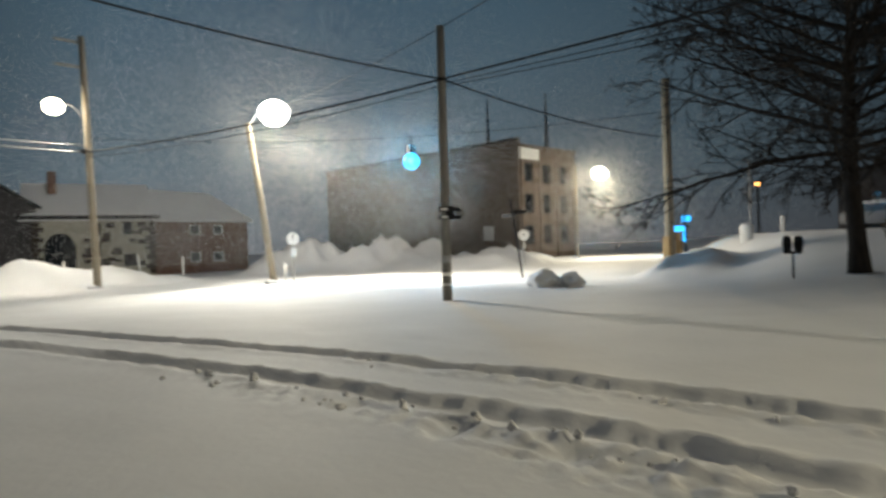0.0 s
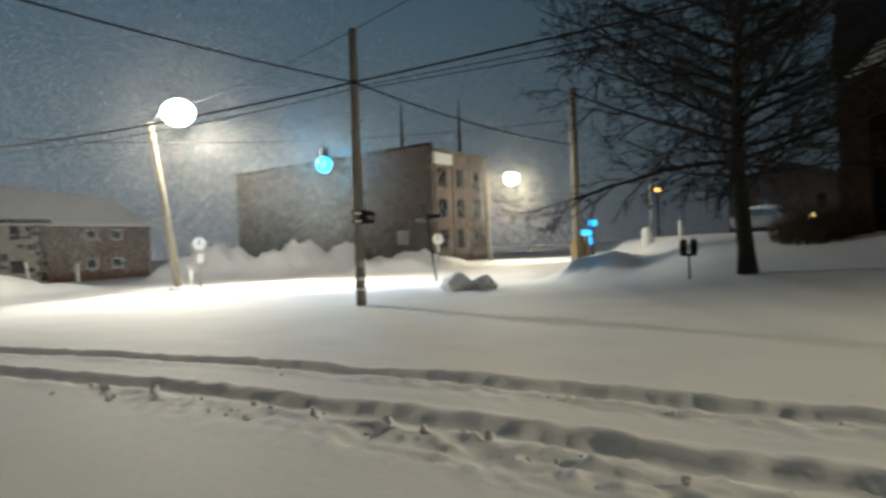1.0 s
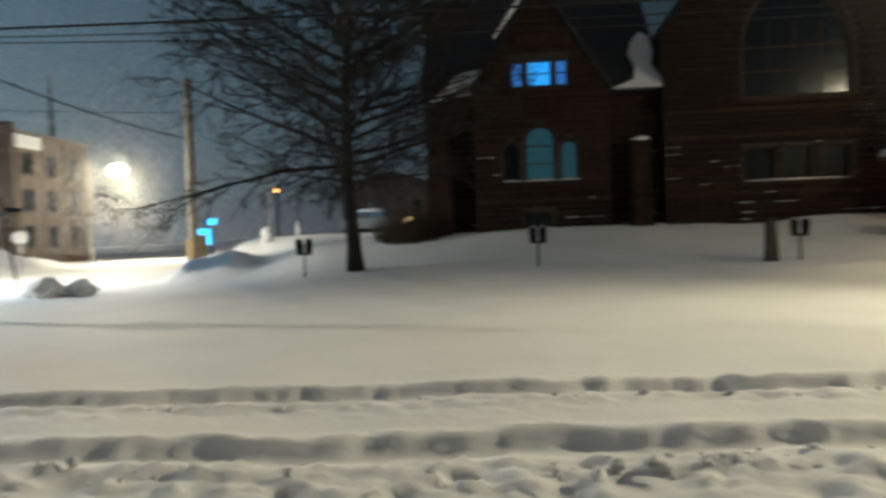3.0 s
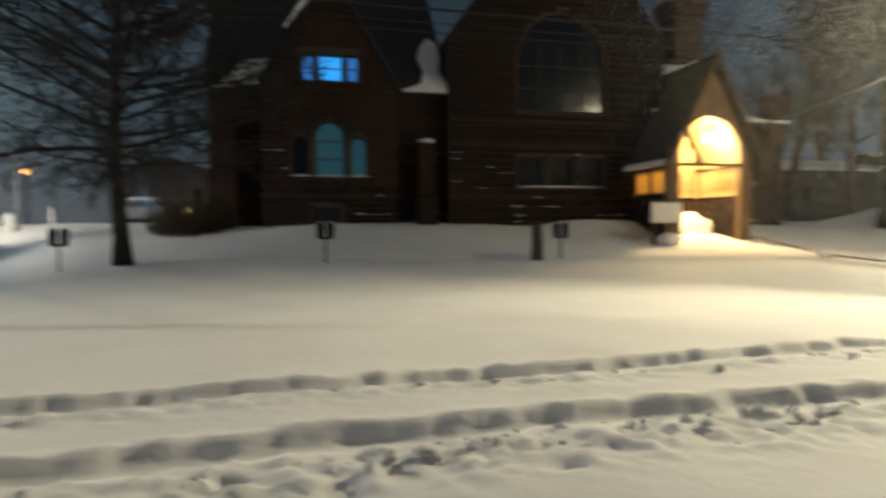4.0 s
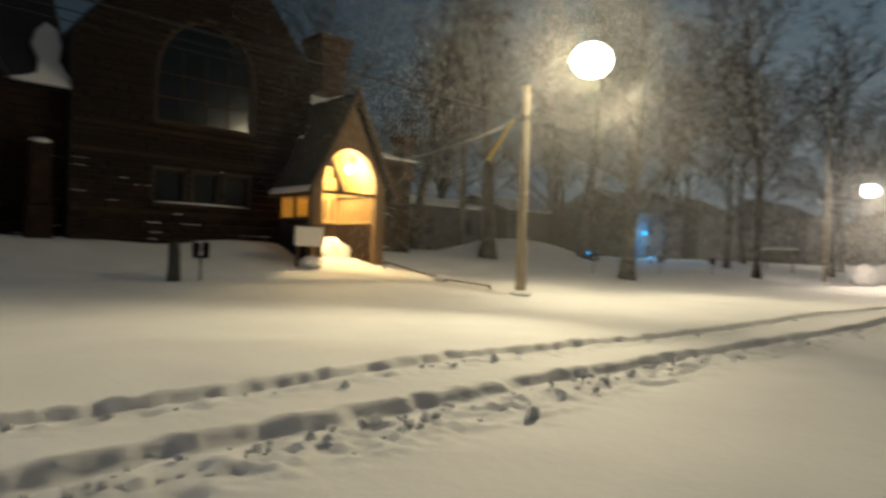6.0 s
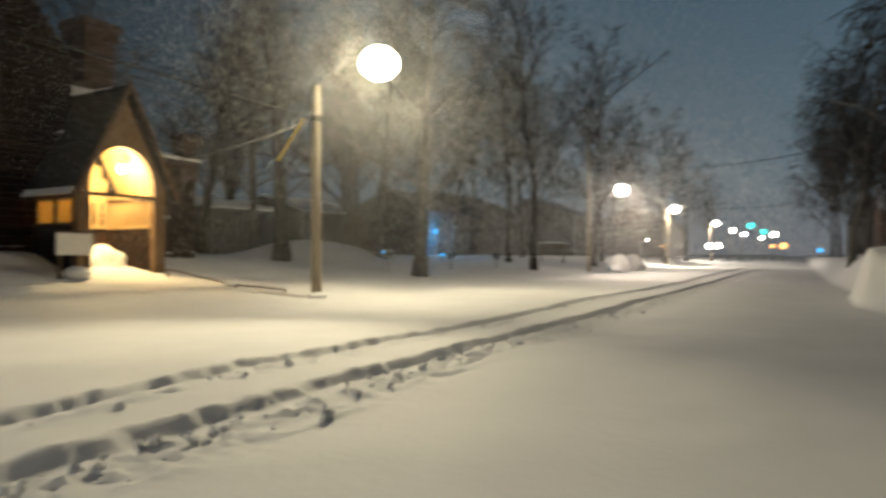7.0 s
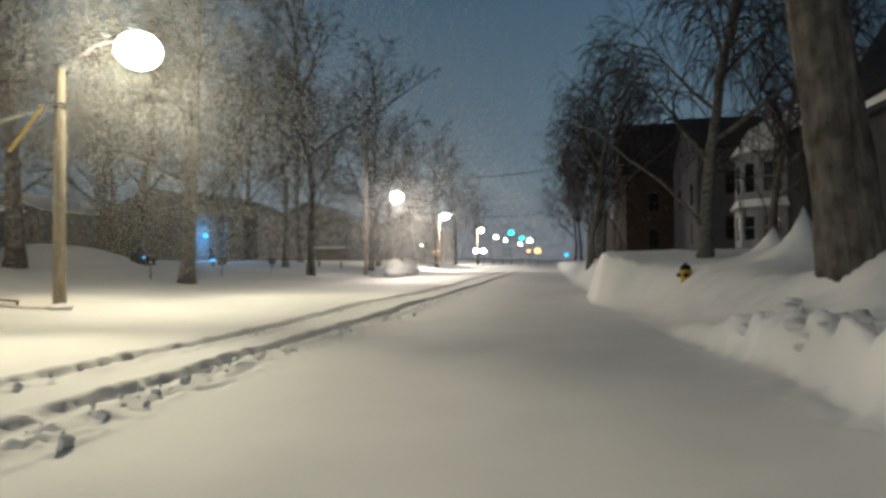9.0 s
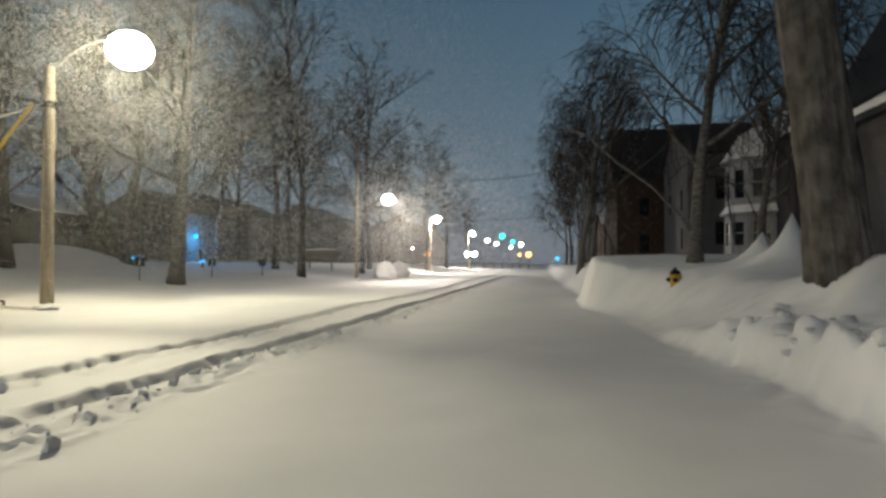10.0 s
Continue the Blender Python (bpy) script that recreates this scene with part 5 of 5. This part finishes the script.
# far side of the junction: cream house with stone corners, brick wing, dark gable
cream = thing("cream_house", -18, -60.5, 0.3, "cream two-storey house with stone quoins and snowy roof", "house")
m = facing(-13.6, -60.7, -22.3, -58.1)
Lc = math.hypot(8.7, 2.6)
holes = [arch(0.75, 3.05, 0.9, 2.4, point=1.2), rect(4.2, 4.9, 3.5, 4.7), rect(6.6, 7.3, 3.6, 4.7), rect(6.6, 7.6, 0.9, 1.9), rect(4.1, 4.9, 1.9, 3.0)]
Shape().wall(rect(0, Lc, -0.4, 5.1), holes, 0.35, m).ob("front_wall", CREAM, cream, "cream rendered wall")
Shape().wall(rect(0, Lc, -0.4, 5.1), [], 0.05, m @ Matrix.Translation((0, 0, -0.36))).ob("dark_inner", GLASS_DARK, cream)
rngq = random.Random(4)
for u in (0.0, Lc):
    for k in range(12):
        w = 0.75 if k % 2 else 0.45
        a, b = (u - 0.02, u + w) if u == 0 else (u - w, u + 0.02)
        Shape().wall(rect(a, b, 0.2 + k * 0.41, 0.2 + k * 0.41 + 0.37), [], 0.08, m @ Matrix.Translation((0, 0, 0.05))).ob("quoin", STONE_TRIM, cream)
for k in range(26):
    u, v = rngq.uniform(3.4, Lc - 0.9), rngq.uniform(0.6, 4.4)
    w, h = rngq.uniform(0.35, 0.8), rngq.uniform(0.2, 0.45)
    Shape().wall(rect(u, u + w, v, v + h), [], 0.05, m @ Matrix.Translation((0, 0, 0.02))).ob("stone", STONE_TRIM, cream)
b = Vector((-0.287, -0.958, 0))
P0, P1 = Vector((-22.6, -57.7, 5.0)), Vector((-12.6, -60.7, 5.0))
slab([P0, P1, P1 + b * 4 + Vector((0, 0, 3.2)), P0 + b * 4 + Vector((0.8, 0, 3.2))], -0.3, "roof_snow", SNOW, cream, "snow-covered roof slope")
slab([P0 + Vector((0, 0, -0.1)), P1 + Vector((0, 0, -0.1)), P1 + Vector((0, 0, 0.22)), P0 + Vector((0, 0, 0.22))], 0.2, "fascia", BLACK, cream)
Shape().box(-15.9, -15.3, -63.0, -62.5, 7.2, 9.1, 0.03).ob("chimney", BRICK, cream)
wing = thing("brick_wing", -26.5, -60, 0.3, "brown brick wing with white windows and snowy roof", "house")
wh = [rect(3.2, 4.2, 3.5, 4.4), rect(5.4, 6.4, 3.5, 4.4), rect(3.2, 4.2, 1.0, 1.9), rect(5.4, 6.4, 1.0, 1.9)]
mw = Matrix(((-1, 0, 0, -22.4), (0, 0, 1, -58.6), (0, 1, 0, 0), (0, 0, 0, 1)))
Shape().wall(rect(0, 8.6, -0.4, 4.9), wh, 0.3, mw).ob("front_wall", BRICK, wing)
for r_ in wh:
    f = Shape().wall(r_, [rect(r_[0][0] + 0.09, r_[1][0] - 0.09, r_[0][1] + 0.09, r_[2][1] - 0.09)], 0.1, mw @ Matrix.Translation((0, 0, -0.05))).ob("window", WHITE, wing)
    Shape().wall(rect(r_[0][0], r_[1][0], r_[0][1], r_[2][1]), [], 0.02, mw @ Matrix.Translation((0, 0, -0.12))).ob("pane", GLASS_DARK, f)
slab([(-31.6, -58.1, 4.85), (-22.2, -58.1, 4.85), (-23.2, -61.5, 7.8), (-28.8, -61.5, 7.6)], -0.25, "roof_snow", SNOW, wing, "snow-covered hipped roof")
Shape().wall(rect(0, 6, -0.4, 4.9), [], 0.3, facing(-31.0, -64.6, -31.0, -58.6)).ob("end_wall", BRICK, wing)
dark = house("dark_house", -14.0, -2.0, -70.0, -61.0, 6.0, 9.8, CLAP_DARK, "dark gabled house beyond the snow heap", "y", snow=False)

# the big brick block at the junction
blk = thing("brick_building", -66, -62, 0.3, "large tan brick building with a flat parapet roof", "building")
Shape().wall(rect(-84, -46.5, -0.5, 13.5), [rect(-52.2, -50.4, 2.2, 3.9)], 0.5, facing_x(-58.5)).ob("front_wall", BRICK_TAN, blk)
Shape().box(-58.8, -58.2, -84, -46.4, 13.5, 13.8).ob("parapet", STONE_TRIM, blk)
Shape().wall(rect(-52.2, -50.4, 2.2, 3.9), [], 0.05, facing_x(-58.6)).ob("window", WHITE, blk, "pale shuttered window")
mb = Matrix(((-1, 0, 0, -58.5), (0, 0, 1, -46.5), (0, 1, 0, 0), (0, 0, 0, 1)))
bh = [rect(1.0 + k * 3.4, 2.8 + k * 3.4, z, z + 2.3) for k in range(3) for z in (1.6, 5.2, 8.8)]
Shape().wall(rect(0.5, 11.2, -0.5, 12.8), bh, 0.5, mb).ob("side_wall", BRICK_TAN, blk)
Shape().box(-69.8, -58.4, -46.6, -46.2, 12.8, 13.1).ob("cornice", BRICK_TAN, blk)
Shape().box(-62.0, -58.6, -46.48, -46.1, 11.4, 12.7, 0.05).ob("sign_band", WHITE, blk, "pale band above the corner windows")
for k in range(4):
    Shape().wall(rect(0.3 + k * 3.4, 0.8 + k * 3.4, 0, 12.6), [], 0.3, mb @ Matrix.Translation((0, 0, 0.25))).ob("pilaster", BRICK_TAN, blk)
for r_ in bh:
    w = Shape().wall(r_, [rect(r_[0][0] + 0.12, r_[1][0] - 0.12, r_[0][1] + 0.12, r_[2][1] - 0.12)], 0.1, mb @ Matrix.Translation((0, 0, -0.1))).ob("window", STONE_TRIM, blk)
    Shape().wall(rect(r_[0][0], r_[1][0], r_[0][1], r_[2][1]), [], 0.02, mb @ Matrix.Translation((0, 0, -0.2))).ob("pane", GLASS_DARK, w)
Shape().box(-69.5, -59, -84, -47.2, 12.6, 12.9).ob("roof", SNOW, blk)
for mx, my, mz in ((-89.2, -64.7, 26.7), (-83.2, -72.3, 26.3)):
    mast = thing("radio_mast", mx, my, 12.0, "thin dark mast behind the brick building", "mast", "masts")
    Shape().tube([(mx, my, 0), (mx, my, 19), (mx, my, mz)], [0.5, 0.35, 0.08], 6).ob("mast", BLACK, mast)

# blue lit shop sign down the side street
bs = thing("shop_sign", -64.0, -29.8, 1.0, "glowing blue shop sign in blowing snow", "shop sign")
Shape().lathe(-63.9, -29.6, [(0.12, 0.2), (0.12, 3.0)], 8).ob("post", BLACK, bs)
Shape().box(-64.1, -63.7, -29.9, -29.1, 3.4, 4.0, 0.03).ob("panel", GLOW_BLUE, bs, "blue glowing panel")
Shape().box(-64.1, -63.7, -30.9, -29.6, 2.4, 3.0, 0.03).ob("panel", GLOW_BLUE, bs, "blue glowing panel")
Shape().box(-64.1, -63.7, -30.2, -29.6, 1.4, 2.3, 0.03).ob("panel", GLOW_BLUE, bs, "blue glowing panel")
lamp_light(-62.0, -29.8, 2.0, 600, (0.03, 0.5, 1.0), 0.3)
lamp_light(-57.0, -36.5, 1.5, 120, (0.05, 0.45, 1.0), 0.3)


# ---- small far lights ----
def far_light(name, x, y, z, r, glow, label, category):
    e = thing(name, x, y, ground_z(x, y) - 0.02, label, category, "far lights")
    Shape().lathe(x, y, [(0.09, ground_z(x, y) - 0.3), (0.09, z)], 8).ob("post", BLACK, e)
    Shape().blob(x, y, z, r, r, r * 0.9, rough=0, sub=2).ob("globe", glow, e, smooth=True)
    return e


for x, y, z, r, g, lb in ((-23.3, 130, 3.4, 0.55, GLOW_AMBER, "amber light on a far post"), (-4.6, 200, 4.2, 0.9, GLOW_AMBER, "amber light far down the avenue"), (-7.5, 205, 4.2, 0.5, GLOW_AMBER, "amber light far down the avenue"), (-20.9, 180, 4.1, 0.8, GLOW_WHITE, "white light far down the avenue"), (-19.0, 180, 4.1, 0.7, GLOW_WHITE, "white light far down the avenue"), (-45.2, 90, 7.9, 0.45, GLOW_PINK, "yard lamp behind the bare trees"), (-26.0, 128, 4.6, 0.2, GLOW_WHITE, "small white far light"),
                          (-13.5, 215, 10.5, 0.9, GLOW_TEAL, "teal traffic signal far away"), (-11.3, 240, 9.4, 0.8, GLOW_TEAL, "teal traffic signal far away"), (-9.0, 262, 9.0, 0.9, GLOW_WHITE, "white lamp far away"), (3.0, 150, 2.6, 0.5, GLOW_BLUE, "blue light far along the verge"), (-51.0, -18.0, 5.6, 0.22, GLOW_AMBER, "orange lamp behind the shade tree"), (-66, -14.5, 3.2, 0.22, GLOW_AMBER, "small amber far lamp"), (-66, -9.5, 3.4, 0.22, GLOW_GOLD, "small golden far lamp"), (-48.0, -9.0, 2.8, 0.16, GLOW_GOLD, "small golden far lamp")):
    far_light("far_lamp", x, y, z, r, g, lb, "lamp")


# ---- broken lumps beside the wheel ruts ----
def lumps():
    rng = random.Random(77)
    base = []
    for k in range(5):
        bm = bmesh.new()
        bmesh.ops.create_icosphere(bm, subdivisions=2, radius=1)
        for v in bm.verts:
            v.co *= 1 + 0.4 * noise.noise(v.co * 1.6 + Vector((k * 5.3, 0, 0)))
        me = bpy.data.meshes.new("snow_chunk")
        bm.to_mesh(me)
        bm.free()
        me.materials.append(SNOW_HARD)
        base.append(me)
    spots = [(-4.45, 5.55, 0.11), (-4.75, 6.5, 0.06), (-4.9, 7.6, 0.07), (-5.0, 8.4, 0.07), (-4.9, 4.2, 0.08), (-4.8, 1.0, 0.08)]
    for _ in range(250):
        y = rng.uniform(-9, 26) if rng.random() < 0.75 else rng.uniform(0, 10)
        side = rng.random()
        off = GAUGE + 0.3 + abs(rng.gauss(0, 0.30)) if side < 0.88 else 0.35 + abs(rng.gauss(0, 0.15))
        spots.append((float(track_x(np.array([y]))[0]) + off, y, 0.016 + 0.055 * rng.random() ** 2.2))
    for x, y, s in spots:
        o = new("snow_chunk", rng.choice(base))
        o.matrix_world = pose(x, y, ground_z(x, y) + s * 0.25, rng.uniform(0, 360), rng.uniform(0, 360), rng.uniform(0, 360)) @ Matrix.Diagonal((s * rng.uniform(0.8, 1.4), s, s * rng.uniform(0.5, 0.8), 1))
        tagged(o, "small broken lump of snow beside the wheel ruts", "snow chunk", "snow chunks by the ruts")


lumps()


def bank_clods():
    rng = random.Random(31)
    for k in range(34):
        y = rng.uniform(5.5, 11.5)
        x = float(np.interp(y, [3, 7.5, 10.5, 13.5], [3.7, 3.15, 2.85, 2.55])) + rng.uniform(0.25, 0.95)
        r = rng.uniform(0.05, 0.15)
        o = Shape().blob(x, y, ground_z(x, y) + r * 0.15, r * 1.3, r, r * 0.7, seed=k + 60, rough=0.8).ob("snow_clod", SNOW_HARD, smooth=True)
        tagged(o, "crusted clod of ploughed snow on the roadside bank", "snow clod", "snow clods on the bank")


bank_clods()


# ---- parked cars, far houses and small lights behind the trees ----
CAR_PAINT = material("dark_car_paint", (0.02, 0.02, 0.024), 0.3, 0.3, bump=0, spec=0.5)
GLOW_HEAD = glow_material("headlight_glass", (1.0, 0.8, 0.45), 5)


def parked_car(x, y, yaw, label, buried=False, lights=False):
    z = ground_z(x, y)
    e = thing("parked_car", x, y, z - 0.02, label, "car", "parked cars")
    m = Matrix.Translation((x, y, z)) @ Matrix.Rotation(radians(yaw), 4, "Z") @ Matrix.Rotation(radians(90), 4, "X") @ Matrix.Translation((0, 0, 0.85))
    side = [(-2.2, 0.3), (2.2, 0.3), (2.25, 0.7), (2.1, 0.92), (1.0, 1.0), (0.45, 1.45), (-1.2, 1.48), (-1.9, 1.02), (-2.2, 0.95)]
    if not buried:
        Shape().wall(side, [], 1.7, m).ob("body", CAR_PAINT, e, "dark car body")
        for s in (0.01, -1.71):
            Shape().wall([(-1.6, 1.02), (0.85, 1.02), (0.40, 1.38), (-1.12, 1.4)], [], 0.01, m @ Matrix.Translation((0, 0, s))).ob("side_window", GLASS_DARK, e)
            for u in (-1.4, 1.4):
                w = Shape().wall([(u + 0.32 * math.cos(a), 0.32 + 0.32 * math.sin(a)) for a in (i * math.pi / 8 for i in range(16))], [], 0.2, m @ Matrix.Translation((0, 0, s + (0.02 if s > 0 else 0.18)))).ob("wheel", BLACK, e)
    cap = Shape()
    if buried:
        cap.blob(0, 0.35, -0.85, 2.45, 0.85, 1.12, seed=5, rough=0.15, sub=4)
        cap.blob(-0.35, 0.95, -0.85, 1.45, 0.85, 0.98, seed=6, rough=0.15, sub=4)
    else:
        cap.blob(-0.38, 1.45, -0.85, 1.0, 0.28, 0.84, seed=7, rough=0.2, sub=3)
    cap.v = [m @ Vector(p) for p in cap.v]
    cap.ob("snow_cover", SNOW, e, "thick rounded snow covering the car", smooth=True)
    if lights:
        for w in (0.15, 1.45):
            Shape().wall([(2.26 + 0.0, 0.66), (2.34, 0.66), (2.34, 0.82), (2.26, 0.82)], [], 0.2, m @ Matrix.Translation((0, 0, -w))).ob("headlight", GLOW_HEAD, e, "lit headlight")
    return e


parked_car(-45.4, -8.9, 80, "dark parked car with snow on its roof and lit headlights", lights=True)
parked_car(-16.3, 66.0, 92, "parked car buried under a rounded blanket of snow", buried=True)
parked_car(-16.5, 73.5, 90, "second parked car buried under snow", buried=True)

for x, y, z in ((-29.2, 43.3, 2.05), (-29.2, 52.7, 1.85)):
    g = ground_z(x, y)
    e = thing("path_light", x, y, g - 0.02, "low path light with a cold blue-white slot", "path light", "path lights")
    Shape().box(x - 0.07, x + 0.07, y - 0.07, y + 0.07, g - 0.2, z - 0.1, 0.01).ob("post", BLACK, e)
    Shape().box(x - 0.10, x + 0.10, y - 0.32, y + 0.32, z - 0.10, z + 0.02, 0.02).ob("lens", GLOW_BLUE, e, "blue-white glowing slot")

# brown board sign by the pavement
brd = thing("board_sign", -25.0, 71.0, ground_z(-25, 71), "long low brown board sign under the trees", "sign board")
Shape().box(-26.7, -23.3, 70.9, 71.0, 1.75, 3.1, 0.03).ob("board", TIMBER_DARK, brd)
Shape().box(-26.75, -23.25, 70.85, 71.05, 3.1, 3.2, 0.03).ob("snow_cap", SNOW, brd)
for xx in (-26.3, -23.7):
    Shape().box(xx - 0.08, xx + 0.08, 70.9, 71.0, 0.4, 1.75).ob("post", TIMBER_DARK, brd)

# siding colour darkened so the far houses sink into the murk
WALL_DIM = material("murk_dimmed_siding", (0.055, 0.054, 0.055), 0.8, scale=3, vary=0.3, bump=0.1)
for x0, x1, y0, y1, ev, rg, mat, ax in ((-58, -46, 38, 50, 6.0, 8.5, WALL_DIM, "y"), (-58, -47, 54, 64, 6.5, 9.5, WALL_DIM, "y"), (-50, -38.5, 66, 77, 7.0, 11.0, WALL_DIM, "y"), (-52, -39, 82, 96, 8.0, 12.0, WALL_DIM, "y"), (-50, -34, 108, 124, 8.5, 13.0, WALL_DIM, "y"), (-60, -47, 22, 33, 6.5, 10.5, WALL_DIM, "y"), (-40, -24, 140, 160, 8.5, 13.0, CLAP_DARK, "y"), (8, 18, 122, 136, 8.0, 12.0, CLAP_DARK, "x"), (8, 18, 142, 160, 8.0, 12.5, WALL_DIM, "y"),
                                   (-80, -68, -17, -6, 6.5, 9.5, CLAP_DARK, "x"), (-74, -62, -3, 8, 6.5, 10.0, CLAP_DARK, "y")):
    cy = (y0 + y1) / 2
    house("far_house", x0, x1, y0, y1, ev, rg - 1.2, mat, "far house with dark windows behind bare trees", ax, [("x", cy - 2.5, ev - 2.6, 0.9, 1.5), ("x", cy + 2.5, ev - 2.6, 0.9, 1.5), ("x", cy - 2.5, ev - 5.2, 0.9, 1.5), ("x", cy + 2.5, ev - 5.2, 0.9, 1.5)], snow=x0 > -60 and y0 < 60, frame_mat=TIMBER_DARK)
# blue porch lamp on one of them
pl = thing("wall_lamp", -38.2, 67.5, 4.4, "blue lamp on the wall of the far house", "wall lamp")
Shape().box(-38.4, -38.1, 67.3, 67.6, 4.4, 4.8, 0.04).ob("lens", GLOW_BLUE, pl, "blue glowing lens")
lamp_light(-37.4, 67.4, 4.4, 900, (0.1, 0.5, 1.0), 0.2)
# clipped conifers in the churchyard
for x, y, h in ((-33.0, 44.6, 3.4), (-33.6, 46.0, 2.8)):
    rng = random.Random(int(h * 100))
    g = ground_z(x, y)
    e = thing("clipped_conifer", x, y, g - 0.02, "dark clipped conifer shrub dusted with snow", "shrub", "conifer shrubs")
    Shape().tube([(x, y, g - 0.2), (x, y, g + h * 0.8)], [0.1, 0.03], 6).ob("stem", BARK, e)
    s = Shape()
    for k in range(900):
        t = rng.random()
        a, rr = rng.random() * 6.283, (0.95 * (1 - t) ** 0.7 + 0.08) * rng.uniform(0.5, 1.0)
        p = Vector((x + rr * math.cos(a), y + rr * math.sin(a), g + 0.1 + t * h))
        d = Vector((math.cos(a), math.sin(a), rng.uniform(-0.1, 0.5))).normalized() * 0.28
        side = d.cross(Vector((0, 0, 1))).normalized() * 0.09
        s.add([p - side, p + side, p + d, p + Vector((0, 0, 0.05))], [(0, 1, 2), (0, 2, 3), (1, 3, 2), (0, 3, 1)])
    s.ob("foliage", HEDGE, e)["kind"] = "stuff"

# posts and a buried bin near the shade tree
for x, y, z0, z1, r, mt, lb in ((-38.3, -12.3, 0.8, 2.7, 0.10, WHITE, "white post standing in the snow"), (-42.5, -15.5, 0.5, 6.4, 0.07, STEEL, "thin grey metal post")):
    o = Shape().lathe(x, y, [(r, ground_z(x, y) - 0.3), (r, z1), (r * 0.6, z1 + 0.05)], 10).ob("marker_post", mt)
    tagged(o, lb, "post")
bn = thing("litter_bin", -39.6, -14.7, ground_z(-39.6, -14.7) - 0.02, "white round litter bin capped with snow", "bin")
gz = ground_z(-39.6, -14.7)
Shape().lathe(-39.6, -14.7, [(0.34, gz - 0.2), (0.38, gz + 0.7), (0.40, gz + 0.72), (0.40, gz + 0.78)], 16).ob("barrel", WHITE, bn)
Shape().blob(-39.6, -14.7, gz + 0.85, 0.38, 0.38, 0.2, seed=3).ob("snow_cap", SNOW, bn, smooth=True)


# ---- fine snow blowing through the lamp light ----
def blowing_snow(cx, cy, cz, reach, count, size, seed, inner=2.0):
    """Small three-cornered flakes of one size, thinning out away from a centre."""
    rs = np.random.RandomState(seed)
    d = rs.normal(size=(count, 3))
    d /= np.linalg.norm(d, axis=1)[:, None]
    p = np.array([cx, cy, cz]) + d * (inner + (reach - inner) * rs.rand(count, 1) ** 0.8)
    p = p[p[:, 2] > 0.9]
    n = len(p)
    a = rs.normal(size=(n, 3))
    a /= np.linalg.norm(a, axis=1)[:, None]
    b = np.cross(a, rs.normal(size=(n, 3)))
    b /= np.linalg.norm(b, axis=1)[:, None]
    v = np.stack([p + a * size, p + (b * 0.866 - a * 0.5) * size, p - (b * 0.866 + a * 0.5) * size], 1).reshape(-1, 3)
    f = np.arange(n * 3).reshape(-1, 3)
    me = bpy.data.meshes.new("blowing_snow")
    me.vertices.add(len(v))
    me.vertices.foreach_set("co", v.astype(np.float32).ravel())
    me.loops.add(f.size)
    me.loops.foreach_set("vertex_index", f.astype(np.int32).ravel())
    me.polygons.add(len(f))
    me.polygons.foreach_set("loop_start", np.arange(0, f.size, 3, dtype=np.int32))
    me.update(calc_edges=True)
    me.materials.append(FLAKE)
    o = new("blowing_snow", me)
    o.visible_shadow = False
    return tagged(o, "fine snow blowing through the glow of a street lamp", "snow", kind="stuff")


blowing_snow(-14.9, 21.7, 9.3, 13.5, 560000, 0.0102, 1)
blowing_snow(-18.3, -30.9, 9.0, 13.0, 180000, 0.0127, 2)
blowing_snow(-14.5, 58.0, 5.5, 24.0, 160000, 0.029, 3)
blowing_snow(-60.5, -38.5, 7.0, 22.0, 160000, 0.028, 4)
blowing_snow(SIG.x + 0.2, SIG.y + 0.2, SIG.z, 4.2, 60000, 0.0085, 5, 1.1)
blowing_snow(-13.0, 102.0, 5.0, 36.0, 110000, 0.050, 6, 8.0)
blowing_snow(-42.0, -47.0, 4.0, 22.0, 75000, 0.032, 7, 1.0)
blowing_snow(-20.0, -49.0, 4.0, 16.0, 65000, 0.029, 8, 1.0)
